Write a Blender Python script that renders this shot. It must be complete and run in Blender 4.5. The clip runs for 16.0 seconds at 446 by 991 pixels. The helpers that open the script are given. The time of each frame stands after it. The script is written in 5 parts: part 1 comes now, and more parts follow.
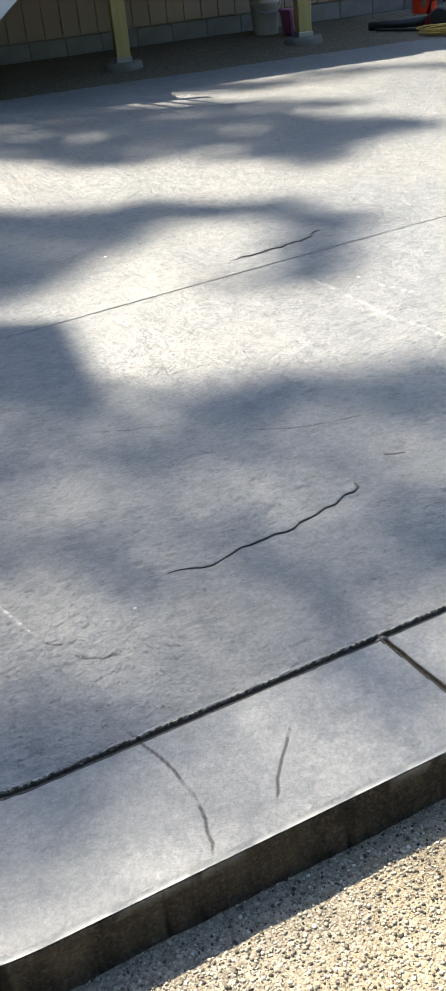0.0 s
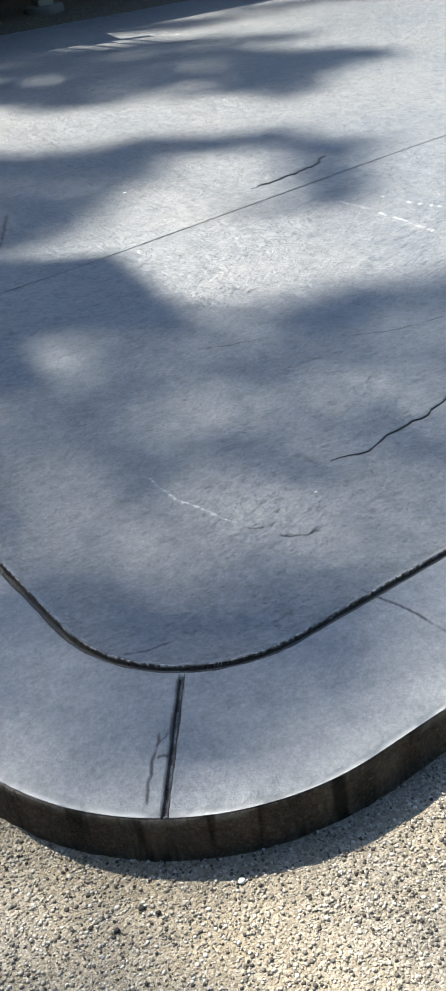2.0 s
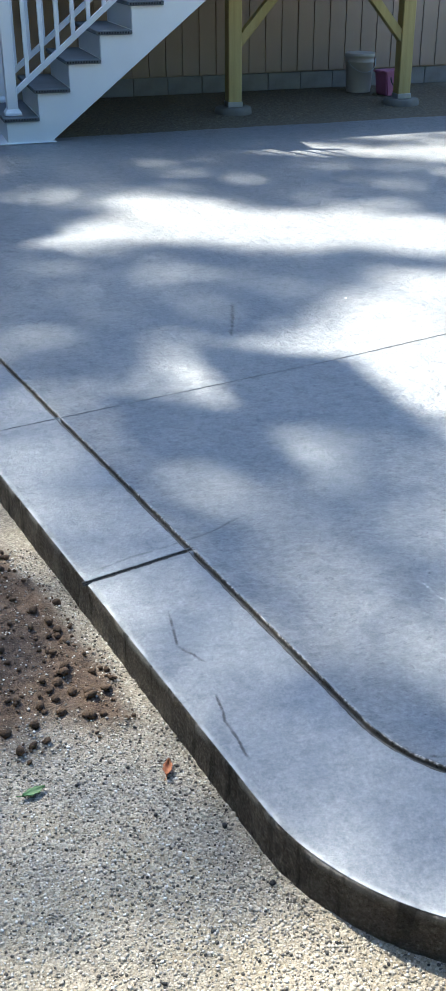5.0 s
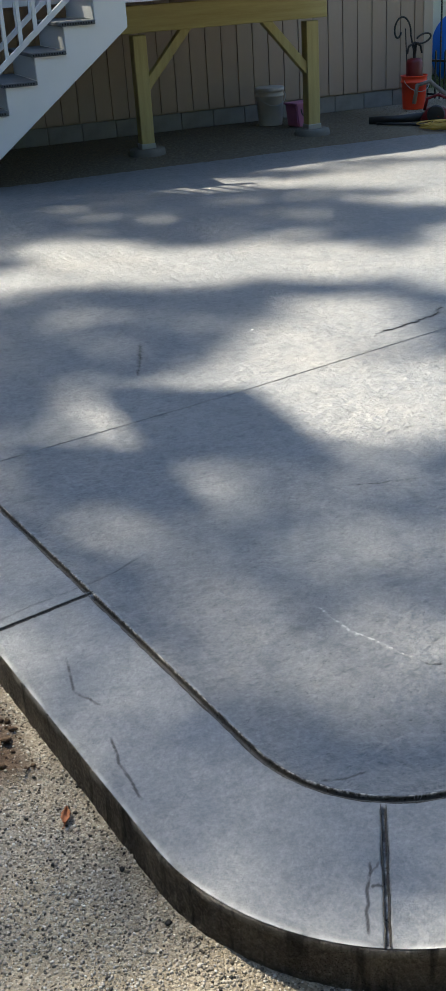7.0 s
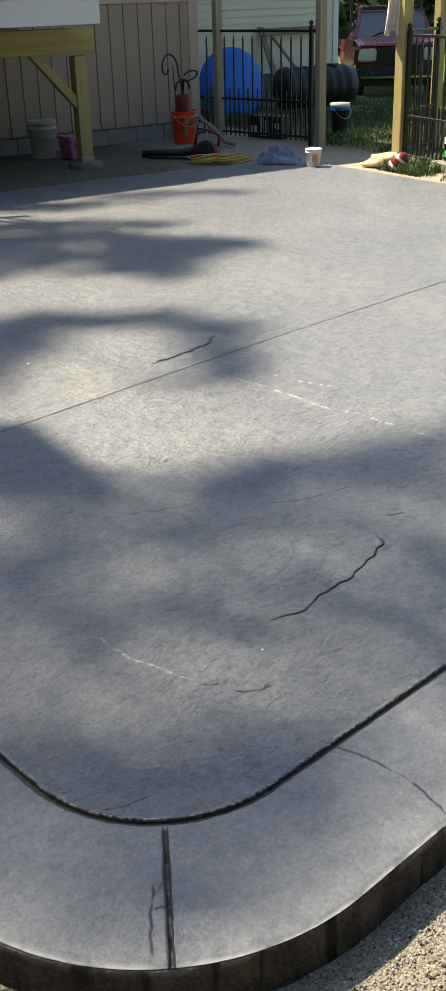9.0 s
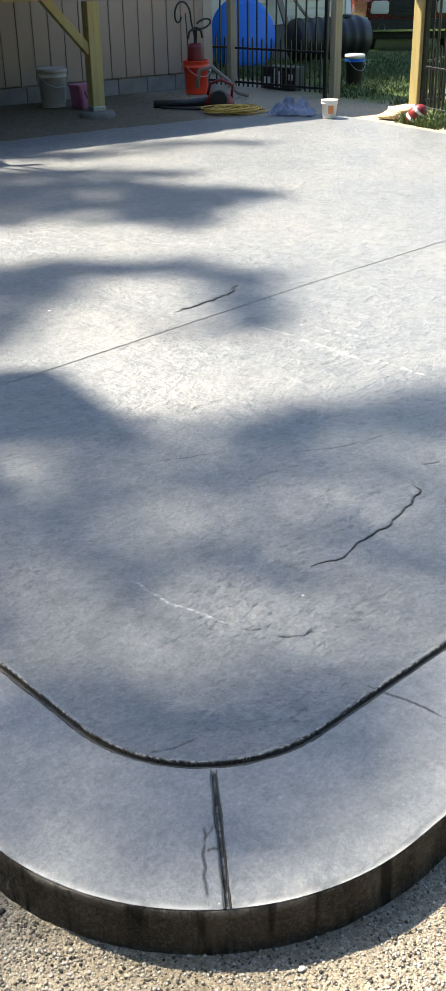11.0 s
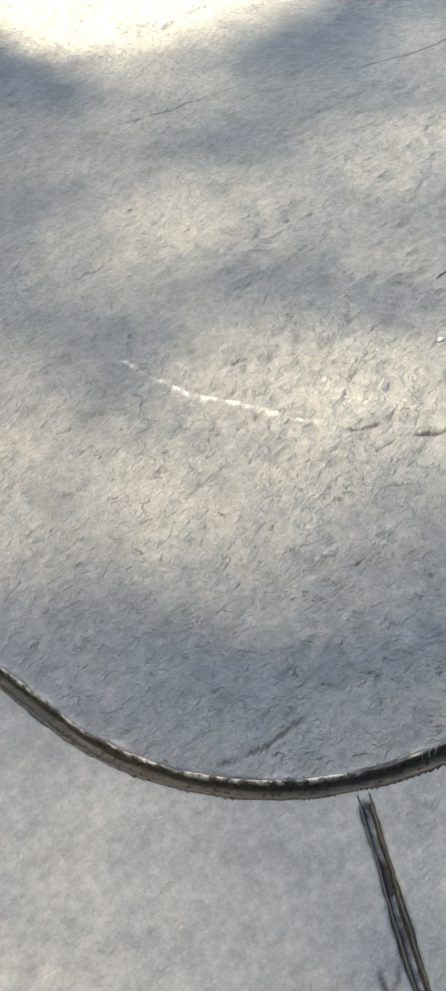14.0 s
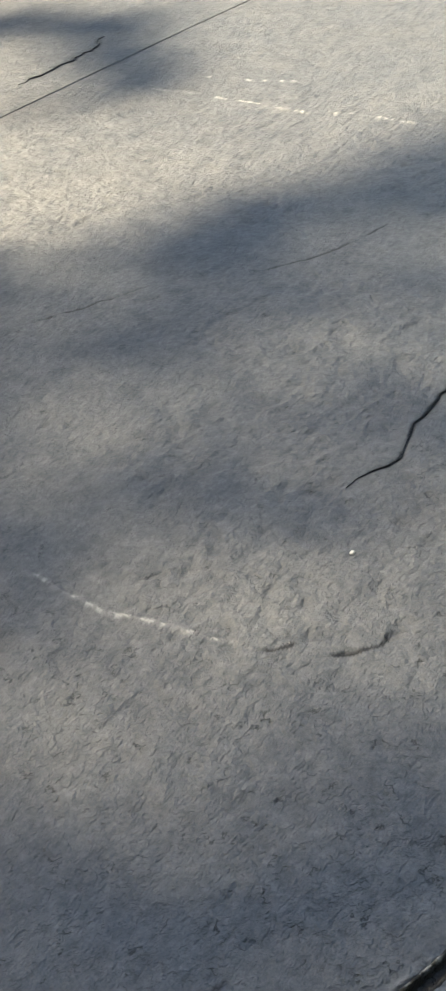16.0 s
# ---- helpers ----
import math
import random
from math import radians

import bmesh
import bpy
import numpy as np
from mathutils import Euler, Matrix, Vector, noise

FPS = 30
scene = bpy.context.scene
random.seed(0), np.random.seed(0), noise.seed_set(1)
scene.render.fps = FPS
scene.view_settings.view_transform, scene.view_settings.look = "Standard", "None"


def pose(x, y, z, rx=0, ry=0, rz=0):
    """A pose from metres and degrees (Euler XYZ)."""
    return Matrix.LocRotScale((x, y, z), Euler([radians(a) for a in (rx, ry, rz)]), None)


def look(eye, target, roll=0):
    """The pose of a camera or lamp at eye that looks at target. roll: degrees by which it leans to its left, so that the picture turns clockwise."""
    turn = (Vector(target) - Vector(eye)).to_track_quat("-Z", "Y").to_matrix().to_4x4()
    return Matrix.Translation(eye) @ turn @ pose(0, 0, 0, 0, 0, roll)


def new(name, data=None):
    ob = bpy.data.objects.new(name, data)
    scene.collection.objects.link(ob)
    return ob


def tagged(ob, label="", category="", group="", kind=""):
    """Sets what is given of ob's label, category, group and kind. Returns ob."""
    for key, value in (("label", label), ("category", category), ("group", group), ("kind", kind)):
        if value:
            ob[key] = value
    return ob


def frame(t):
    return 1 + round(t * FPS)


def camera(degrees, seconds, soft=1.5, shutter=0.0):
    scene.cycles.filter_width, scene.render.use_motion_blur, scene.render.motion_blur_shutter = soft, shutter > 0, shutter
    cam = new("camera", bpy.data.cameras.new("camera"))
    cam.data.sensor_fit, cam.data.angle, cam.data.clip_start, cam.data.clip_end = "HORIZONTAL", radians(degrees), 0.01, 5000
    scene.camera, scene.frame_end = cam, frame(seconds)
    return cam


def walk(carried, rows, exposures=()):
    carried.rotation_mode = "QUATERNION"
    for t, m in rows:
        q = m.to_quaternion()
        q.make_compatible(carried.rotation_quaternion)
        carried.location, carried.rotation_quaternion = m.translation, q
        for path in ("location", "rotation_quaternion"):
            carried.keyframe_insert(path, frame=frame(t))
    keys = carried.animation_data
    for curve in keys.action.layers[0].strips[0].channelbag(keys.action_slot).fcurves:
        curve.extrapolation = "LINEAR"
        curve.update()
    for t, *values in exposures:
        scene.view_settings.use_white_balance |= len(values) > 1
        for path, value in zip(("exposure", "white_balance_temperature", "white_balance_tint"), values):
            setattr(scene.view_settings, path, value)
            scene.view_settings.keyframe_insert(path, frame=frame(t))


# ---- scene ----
cam = camera(23.7, 16.0)
PATH = [
    (0, (0.522, -1.307, 1.523), (0.917, 0.379, 0.523), -6.2),
    (0.5, (0.381, -1.331, 1.513), (0.802, 0.342, 0.502), -6.5),
    (1, (0.221, -1.385, 1.509), (0.69, 0.264, 0.479), -6.2),
    (1.5, (-0.007, -1.434, 1.596), (0.527, 0.177, 0.537), -6.1),
    (2, (-0.292, -1.341, 1.605), (0.284, 0.228, 0.506), -7.2),
    (2.5, (-0.565, -1.249, 1.58), (0.046, 0.292, 0.461), -6.0),
    (3, (-0.699, -1.243, 1.601), (-0.089, 0.29, 0.471), -4.9),
    (3.5, (-0.817, -1.222, 1.645), (-0.197, 0.324, 0.539), -1.0),
    (4, (-0.927, -1.172, 1.71), (-0.327, 0.419, 0.657), 1.6),
    (4.2, (-0.927, -1.175, 1.702), (-0.365, 0.45, 0.681), 1.2),
    (6.3, (-0.845, -1.213, 1.716), (-0.358, 0.501, 0.808), -1.4),
    (6.5, (-0.81, -1.24, 1.728), (-0.31, 0.473, 0.826), -2.6),
    (7, (-0.719, -1.27, 1.717), (-0.128, 0.419, 0.824), -3.9),
    (7.5, (-0.663, -1.31, 1.722), (0.067, 0.33, 0.84), -3.7),
    (8, (-0.562, -1.365, 1.708), (0.259, 0.241, 0.846), -5.4),
    (8.2, (-0.606, -1.363, 1.74), (0.28, 0.212, 0.884), -2.9),
    (10.3, (-0.699, -1.277, 1.731), (0.274, 0.239, 0.86), -2.0),
    (10.5, (-0.714, -1.269, 1.718), (0.245, 0.25, 0.838), -1.8),
    (11, (-0.754, -1.248, 1.669), (0.168, 0.265, 0.743), -1.1),
    (11.5, (-0.78, -1.149, 1.623), (0.079, 0.363, 0.636), -2.0),
    (12, (-0.65, -0.935, 1.518), (0.161, 0.538, 0.436), -2.7),
    (12.5, (-0.486, -0.665, 1.397), (0.282, 0.736, 0.193), -5.0),
    (13, (-0.357, -0.418, 1.243), (0.361, 0.897, -0.082), -8.5),
    (13.5, (-0.234, -0.222, 1.075), (0.447, 1.042, -0.317), -11.1),
    (14, (-0.154, -0.089, 0.998), (0.538, 1.158, -0.404), -11.6),
    (14.5, (-0.097, -0.041, 1.0), (0.654, 1.236, -0.343), -13.0),
    (15, (-0.05, -0.055, 1.012), (0.778, 1.24, -0.268), -13.1),
    (15.5, (-0.047, -0.064, 1.055), (0.866, 1.208, -0.19), -10.2),
    (16, (-0.097, -0.024, 1.078), (0.85, 1.235, -0.154), -7.0),
]
EXPOSURES = [
    (0.0, 2.02, 6170, 5), (1.5, 1.77, 5970, 4), (2.0, 1.72, 5570, 4), (2.5, 1.77, 5700, 6), (3.0, 1.72, 5700, 3), (3.5, 1.75, 5500, 3), (4.2, 2.32, 5400, 3), (6.3, 2.57, 5500, 4), (7.0, 1.82, 6020, 4),
    (7.5, 1.62, 6320, 5), (8.0, 1.27, 6320, 5), (8.2, 1.19, 6320, 5), (10.3, 2.12, 6520, 5), (11.5, 2.09, 5820, 3), (12.0, 2.09, 5920, 0), (13.0, 2.27, 6220, 0), (13.5, 2.57, 6720, 0), (14.0, 2.67, 7520, 2), (14.5, 2.29, 7920, 1), (15.0, 1.92, 7020, 3), (15.5, 1.57, 6820, 3), (16.0, 1.47, 6820, 3),
]
walk(cam, [(t, look(eye, target, roll)) for t, eye, target, roll in PATH], EXPOSURES)

# ---- light ----
SUN_EL, SUN_AZ = radians(54), radians(-24)
SUN_DIR = Vector((math.sin(SUN_AZ) * math.cos(SUN_EL), math.cos(SUN_AZ) * math.cos(SUN_EL), math.sin(SUN_EL)))
world = bpy.data.worlds.new("sky")
scene.world = world
world.use_nodes = True
sky = world.node_tree.nodes.new("ShaderNodeTexSky")
sky.sky_type, sky.sun_disc, sky.sun_elevation, sky.sun_rotation = "NISHITA", False, SUN_EL, SUN_AZ
sky.air_density, sky.dust_density = 1.0, 1.2
world.node_tree.links.new(sky.outputs["Color"], world.node_tree.nodes["Background"].inputs["Color"])
world.node_tree.nodes["Background"].inputs["Strength"].default_value = 0.085
lamp = bpy.data.lights.new("sun", "SUN")
lamp.energy, lamp.angle, lamp.color = 5.0, radians(0.6), (1.0, 0.85, 0.66)
new("sun", lamp).matrix_world = look(SUN_DIR * 60, (0, 0, 0))


# ---- materials ----
class Mat:
    """A node material with a short way to add and join nodes."""

    def __init__(self, name, rough=0.6, metal=0.0, spec=0.5):
        self.m = bpy.data.materials.new(name)
        self.m.use_nodes = True
        self.t = self.m.node_tree
        self.b = self.t.nodes["Principled BSDF"]
        self.b.inputs["Roughness"].default_value = rough
        self.b.inputs["Metallic"].default_value = metal
        self.b.inputs["Specular IOR Level"].default_value = spec
        self.co = self.t.nodes.new("ShaderNodeTexCoord").outputs["Object"]

    def node(self, kind, **values):
        n = self.t.nodes.new(kind)
        for key, v in values.items():
            n.inputs[key].default_value = v
        return n

    def link(self, a, b):
        self.t.links.new(a, b)

    def noise(self, scale, detail=4.0, rough=0.6, stretch=None):
        n = self.node("ShaderNodeTexNoise", Scale=scale, Detail=detail, Roughness=rough)
        src = self.co
        if stretch:
            mp = self.node("ShaderNodeMapping", Scale=stretch)
            self.link(src, mp.inputs["Vector"])
            src = mp.outputs["Vector"]
        self.link(src, n.inputs["Vector"])
        return n.outputs["Fac"]

    def ramp(self, fac, stops):
        r = self.node("ShaderNodeValToRGB")
        e = r.color_ramp.elements
        while len(e) < len(stops):
            e.new(0.5)
        for el, (p, c) in zip(e, stops):
            el.position = p
            el.color = (*c, 1) if len(c) == 3 else c
        self.link(fac, r.inputs["Fac"])
        return r.outputs["Color"]

    def mix(self, fac, a, b, kind="MIX"):
        n = self.t.nodes.new("ShaderNodeMix")
        n.data_type, n.blend_type = "RGBA", kind
        for sock, v in ((n.inputs[0], fac), (n.inputs[6], a), (n.inputs[7], b)):
            if isinstance(v, (int, float)):
                sock.default_value = v
            elif isinstance(v, tuple):
                sock.default_value = (*v, 1)
            else:
                self.link(v, sock)
        return n.outputs[2]

    def attr(self, name):
        n = self.t.nodes.new("ShaderNodeAttribute")
        n.attribute_name = name
        return n.outputs["Fac"]

    def bump(self, height, dist, strength=1.0):
        n = self.node("ShaderNodeBump", Distance=dist, Strength=strength)
        self.link(height, n.inputs["Height"])
        old = self.b.inputs["Normal"]
        if old.links:
            self.link(old.links[0].from_socket, n.inputs["Normal"])
        self.link(n.outputs["Normal"], old)

    def rough(self, fac, lo, hi):
        n = self.node("ShaderNodeMapRange")
        n.inputs["To Min"].default_value, n.inputs["To Max"].default_value = lo, hi
        self.link(fac, n.inputs["Value"])
        self.link(n.outputs["Result"], self.b.inputs["Roughness"])

    def color(self, c):
        if isinstance(c, tuple):
            self.b.inputs["Base Color"].default_value = (*c, 1)
        else:
            self.link(c, self.b.inputs["Base Color"])
        return self


def simple(name, c, rough=0.6, metal=0.0, var=0.25, scale=12.0, bump=0.0, spec=0.5, stretch=None):
    """Paint, plastic or metal with wear at two scales."""
    m = Mat(name, rough, metal, spec)
    dark = tuple(v * (1 - var) for v in c)
    light = tuple(min(1, v * (1 + var * 0.6)) for v in c)
    big, fine = m.noise(scale * 0.2, 3, 0.6, stretch), m.noise(scale * 4, 5, 0.7, stretch)
    col = m.mix(m.ramp(big, [(0.3, (0, 0, 0)), (0.7, (1, 1, 1))]), dark, light)
    col = m.mix(0.25, col, m.mix(fine, dark, light))
    m.color(col)
    m.rough(fine, max(0.02, rough - 0.1), min(1, rough + 0.12))
    if bump:
        m.bump(fine, bump)
    return m.m


def concrete_top():
    m = Mat("stamped_concrete", 0.4, 0, 0.32)
    stamp = m.attr("stamp")
    deep = m.ramp(stamp, [(0.62, (0.3, 0.3, 0.3)), (1.0, (1, 1, 1))])
    big, mid, fine = m.noise(1.0, 4, 0.6), m.noise(9, 7, 0.72), m.noise(95, 6, 0.78)
    skin = m.noise(62, 5, 0.7, (1.0, 1.3, 1.0))
    c = m.ramp(big, [(0.32, (0.115, 0.13, 0.15)), (0.5, (0.19, 0.194, 0.198)), (0.68, (0.29, 0.27, 0.24))])
    c = m.mix(0.42, c, m.ramp(mid, [(0.3, (0.07, 0.077, 0.086)), (0.5, (0.19, 0.194, 0.198)), (0.72, (0.35, 0.338, 0.315))]))
    c = m.mix(0.32, c, m.ramp(fine, [(0.32, (0.05, 0.054, 0.06)), (0.5, (0.2, 0.2, 0.2)), (0.68, (0.4, 0.39, 0.375))]))
    c = m.mix(0.17, c, m.ramp(m.noise(42, 6, 0.78), [(0.36, (0.055, 0.06, 0.068)), (0.5, (0.2, 0.2, 0.2)), (0.64, (0.43, 0.42, 0.4))]))
    blot = m.ramp(m.noise(15, 5, 0.68), [(0.5, (0, 0, 0)), (0.66, (0.42, 0.42, 0.42))])
    c = m.mix(blot, c, (0.085, 0.092, 0.105))
    # short dark nicks left by the stamp
    edge = m.node("ShaderNodeMath")
    edge.operation = "SUBTRACT"
    edge.inputs[1].default_value = 0.5
    m.link(m.noise(21, 4, 0.6, (1.0, 1.2, 1.0)), edge.inputs[0])
    size = m.node("ShaderNodeMath")
    size.operation = "ABSOLUTE"
    m.link(edge.outputs["Value"], size.inputs[0])
    line = m.ramp(size.outputs["Value"], [(0.004, (1, 1, 1)), (0.016, (0, 0, 0))])
    some = m.ramp(m.noise(33, 2, 0.5), [(0.58, (0, 0, 0)), (0.64, (1, 1, 1))])
    nick = m.mix(1.0, m.mix(1.0, line, some, "MULTIPLY"), deep, "MULTIPLY")
    c = m.mix(m.mix(1.0, nick, (0.55, 0.55, 0.55), "MULTIPLY"), c, (0.045, 0.046, 0.05))
    c = m.mix(1.0, c, (0.86, 0.875, 0.9), "MULTIPLY")
    c = m.mix(m.attr("recess_dark"), c, (0.018, 0.018, 0.019))
    c = m.mix(m.attr("scuff_glint"), c, (0.5, 0.49, 0.47))
    m.color(c)
    m.rough(m.noise(30, 5, 0.75), 0.3, 0.55)
    m.b.inputs["Coat Weight"].default_value = 0.33
    m.b.inputs["Coat Roughness"].default_value = 0.1
    m.b.inputs["Coat IOR"].default_value = 1.5
    m.bump(m.noise(210, 3, 0.6), 0.0008, 1.0)
    m.bump(m.mix(1.0, skin, stamp, "MULTIPLY"), 0.0062, 1.0)
    # chipped facets with sharp little steps, in patches
    warp = m.node("ShaderNodeTexNoise", Scale=40.0, Detail=3.0)
    m.link(m.co, warp.inputs["Vector"])
    push = m.node("ShaderNodeVectorMath")
    push.operation = "SCALE"
    push.inputs["Scale"].default_value = 0.022
    m.link(warp.outputs["Color"], push.inputs[0])
    moved = m.node("ShaderNodeVectorMath")
    m.link(m.co, moved.inputs[0])
    m.link(push.outputs["Vector"], moved.inputs[1])
    cell = m.node("ShaderNodeTexVoronoi", Scale=58.0)
    m.link(moved.outputs["Vector"], cell.inputs["Vector"])
    tone = m.node("ShaderNodeSeparateColor")
    m.link(cell.outputs["Color"], tone.inputs["Color"])
    patch = m.ramp(m.noise(6, 4, 0.65), [(0.42, (0.1, 0.1, 0.1)), (0.6, (1, 1, 1))])
    m.bump(m.mix(1.0, m.mix(1.0, tone.outputs["Red"], patch, "MULTIPLY"), deep, "MULTIPLY"), 0.0042, 1.0)
    ledges = [(0.36, 0), (0.385, 0.22), (0.435, 0.28), (0.46, 0.5), (0.505, 0.55), (0.53, 0.75), (0.58, 0.8), (0.605, 1)]
    slate = m.ramp(m.noise(10, 6, 0.66, (1.0, 1.25, 1.0)), [(p, (v, v, v)) for p, v in ledges])
    m.bump(m.mix(1.0, slate, deep, "MULTIPLY"), 0.0052, 1.0)
    m.bump(nick, -0.002, 1.0)
    m.link(m.b.inputs["Normal"].links[0].from_socket, m.b.inputs["Coat Normal"])
    return m.m


def curb_side():
    m = Mat("curb_face", 0.85, 0, 0.2)
    big, mid, fine = m.noise(2.2, 4, 0.6), m.noise(14, 6, 0.7), m.noise(120, 4, 0.7)
    c = m.ramp(mid, [(0.35, (0.014, 0.013, 0.012)), (0.5, (0.045, 0.04, 0.034)), (0.68, (0.15, 0.125, 0.095))])
    c = m.mix(m.ramp(big, [(0.4, (0, 0, 0)), (0.7, (0.7, 0.7, 0.7))]), c, (0.1, 0.084, 0.064))
    c = m.mix(m.ramp(m.noise(9, 5, 0.7, (1.0, 1.0, 0.25)), [(0.5, (0, 0, 0)), (0.7, (0.7, 0.7, 0.7))]), c, (0.15, 0.135, 0.11))
    c = m.mix(m.attr("scuff_glint"), c, (0.3, 0.29, 0.27))
    c = m.mix(0.35, c, m.ramp(fine, [(0.35, (0.014, 0.014, 0.014)), (0.52, (0.075, 0.068, 0.06)), (0.7, (0.28, 0.25, 0.21))]))
    c = m.mix(1.0, c, (1.4, 1.38, 1.36), "MULTIPLY")
    runs = m.ramp(m.noise(16, 3, 0.6, (1.0, 1.0, 0.1)), [(0.56, (0, 0, 0)), (0.64, (0.8, 0.8, 0.8))])
    c = m.mix(runs, c, (0.016, 0.015, 0.014))
    m.color(c)
    m.bump(fine, 0.016, 1.0)
    m.bump(m.noise(45, 5, 0.7), 0.03, 1.0)
    m.bump(mid, 0.03, 0.8)
    return m.m


def ground_mat():
    m = Mat("ground_earth", 0.92, 0, 0.2)
    big, mid, fine = m.noise(1.3, 4, 0.6), m.noise(16, 6, 0.7), m.noise(190, 4, 0.75)
    grit = m.ramp(fine, [(0.3, (0.08, 0.07, 0.058)), (0.5, (0.22, 0.195, 0.16)), (0.72, (0.4, 0.36, 0.3))])
    cell = m.node("ShaderNodeTexVoronoi", Scale=170.0)
    m.link(m.co, cell.inputs["Vector"])
    sep = m.node("ShaderNodeSeparateColor")
    m.link(cell.outputs["Color"], sep.inputs["Color"])
    stone = m.ramp(sep.outputs["Red"], [(0.0, (0.04, 0.035, 0.03)), (0.3, (0.15, 0.13, 0.105)), (0.65, (0.3, 0.26, 0.21)), (1.0, (0.56, 0.52, 0.45))])
    grit = m.mix(0.55, grit, stone)
    tan = m.mix(0.35, grit, m.ramp(mid, [(0.3, (0.17, 0.15, 0.12)), (0.7, (0.34, 0.3, 0.24))]))
    tan = m.mix(m.ramp(big, [(0.5, (0, 0, 0)), (0.75, (0.5, 0.5, 0.5))]), tan, (0.32, 0.25, 0.14))
    soil = m.ramp(m.noise(34, 6, 0.75), [(0.3, (0.035, 0.024, 0.017)), (0.55, (0.11, 0.075, 0.05)), (0.8, (0.2, 0.15, 0.105))])
    straw = m.ramp(m.noise(40, 6, 0.75), [(0.3, (0.06, 0.048, 0.034)), (0.55, (0.17, 0.14, 0.098)), (0.8, (0.36, 0.3, 0.21))])
    turf = m.ramp(m.noise(9, 6, 0.75), [(0.3, (0.045, 0.06, 0.016)), (0.55, (0.085, 0.12, 0.028)), (0.8, (0.16, 0.16, 0.06))])
    tan = m.mix(1.0, tan, (1.26, 1.25, 1.21), "MULTIPLY")
    c = m.mix(m.attr("soil"), tan, soil)
    c = m.mix(m.attr("straw"), c, straw)
    c = m.mix(m.attr("turf"), c, turf)
    m.color(c)
    m.bump(fine, 0.006, 0.8)
    m.bump(mid, 0.012, 0.6)
    up = m.node("ShaderNodeMath")
    up.operation = "MULTIPLY"
    up.inputs[1].default_value = -1.0
    m.link(cell.outputs["Distance"], up.inputs[0])
    m.bump(up.outputs["Value"], 0.004, 0.8)
    return m.m


def timber(name, light, dark, axis):
    m = Mat(name, 0.7, 0, 0.3)
    st = [18.0, 18.0, 18.0]
    st["xyz".index(axis)] = 1.2
    grain, fine = m.noise(1.0, 6, 0.7, tuple(st)), m.noise(60, 3, 0.6)
    knots = m.ramp(m.noise(2.2, 2, 0.5), [(0.70, (0, 0, 0)), (0.76, (1, 1, 1))])
    c = m.ramp(grain, [(0.3, dark), (0.7, light)])
    c = m.mix(0.15, c, m.mix(fine, dark, light))
    c = m.mix(knots, c, (0.12, 0.07, 0.03))
    m.color(c)
    m.bump(grain, 0.002, 0.5)
    return m.m


M_TOP, M_CURB, M_GROUND = concrete_top(), curb_side(), ground_mat()
PINE_L, PINE_D = (0.5, 0.42, 0.19), (0.36, 0.28, 0.11)
M_PINE_X, M_PINE_Z = timber("pine_beam", PINE_L, PINE_D, "x"), timber("pine_post", PINE_L, PINE_D, "z")
M_POST_GREY = timber("weathered_post", (0.42, 0.38, 0.27), (0.28, 0.24, 0.16), "z")
M_GREYWOOD = timber("grey_wood", (0.3, 0.26, 0.22), (0.17, 0.14, 0.12), "z")
M_WHITE = simple("white_vinyl", (0.78, 0.79, 0.8), 0.4, 0, 0.08, 6)
M_RISER = simple("riser_paint", (0.55, 0.57, 0.58), 0.5, 0, 0.1, 6)
M_TREAD = simple("composite_tread", (0.1, 0.11, 0.12), 0.6, 0, 0.3, 20, 0.001)
M_HOLE = simple("hole_shade", (0.012, 0.012, 0.014), 0.9)
M_SIDING = simple("beige_siding", (0.42, 0.33, 0.26), 0.65, 0, 0.14, 10, 0.001, 0.3, (1, 1, 0.15))
M_TRIM = simple("beige_trim", (0.54, 0.47, 0.39), 0.6, 0, 0.12, 8)
M_BLOCK = simple("concrete_block", (0.3, 0.29, 0.28), 0.9, 0, 0.3, 18, 0.003, 0.2)
M_MORTAR = simple("mortar", (0.24, 0.23, 0.22), 0.95, 0, 0.2, 18, 0.002, 0.2)
M_FOOT = simple("footing_concrete", (0.18, 0.165, 0.145), 0.9, 0, 0.3, 14, 0.004, 0.2)
M_STEEL = simple("galvanised_steel", (0.5, 0.52, 0.54), 0.4, 0.9, 0.15, 20)
M_VINYL = simple("cream_lap_siding", (0.72, 0.68, 0.54), 0.5, 0, 0.07, 6)
M_IRON = simple("black_fence_metal", (0.012, 0.012, 0.014), 0.35, 0.0, 0.3, 20)
M_ROOF = simple("roof_shingle", (0.08, 0.075, 0.07), 0.9, 0, 0.4, 30, 0.004)


# ---- mesh helpers ----
def obj(name, bm, material, parent=None, label="", smooth=False):
    me = bpy.data.meshes.new(name)
    bm.to_mesh(me)
    bm.free()
    for m in material if isinstance(material, (list, tuple)) else [material]:
        me.materials.append(m)
    if smooth:
        for p in me.polygons:
            p.use_smooth = True
    ob = new(name, me)
    if parent:
        ob.parent = parent
    if label:
        ob["label"] = label
    return ob


def part(name, bm, material, parent, label="", smooth=False):
    return obj(name, bm, material, parent, label, smooth)


def empty(name, m, label, category, group="", kind=""):
    e = new(name)
    e.matrix_world = m
    e.empty_display_size = 0.05
    return tagged(e, label, category, group, kind)


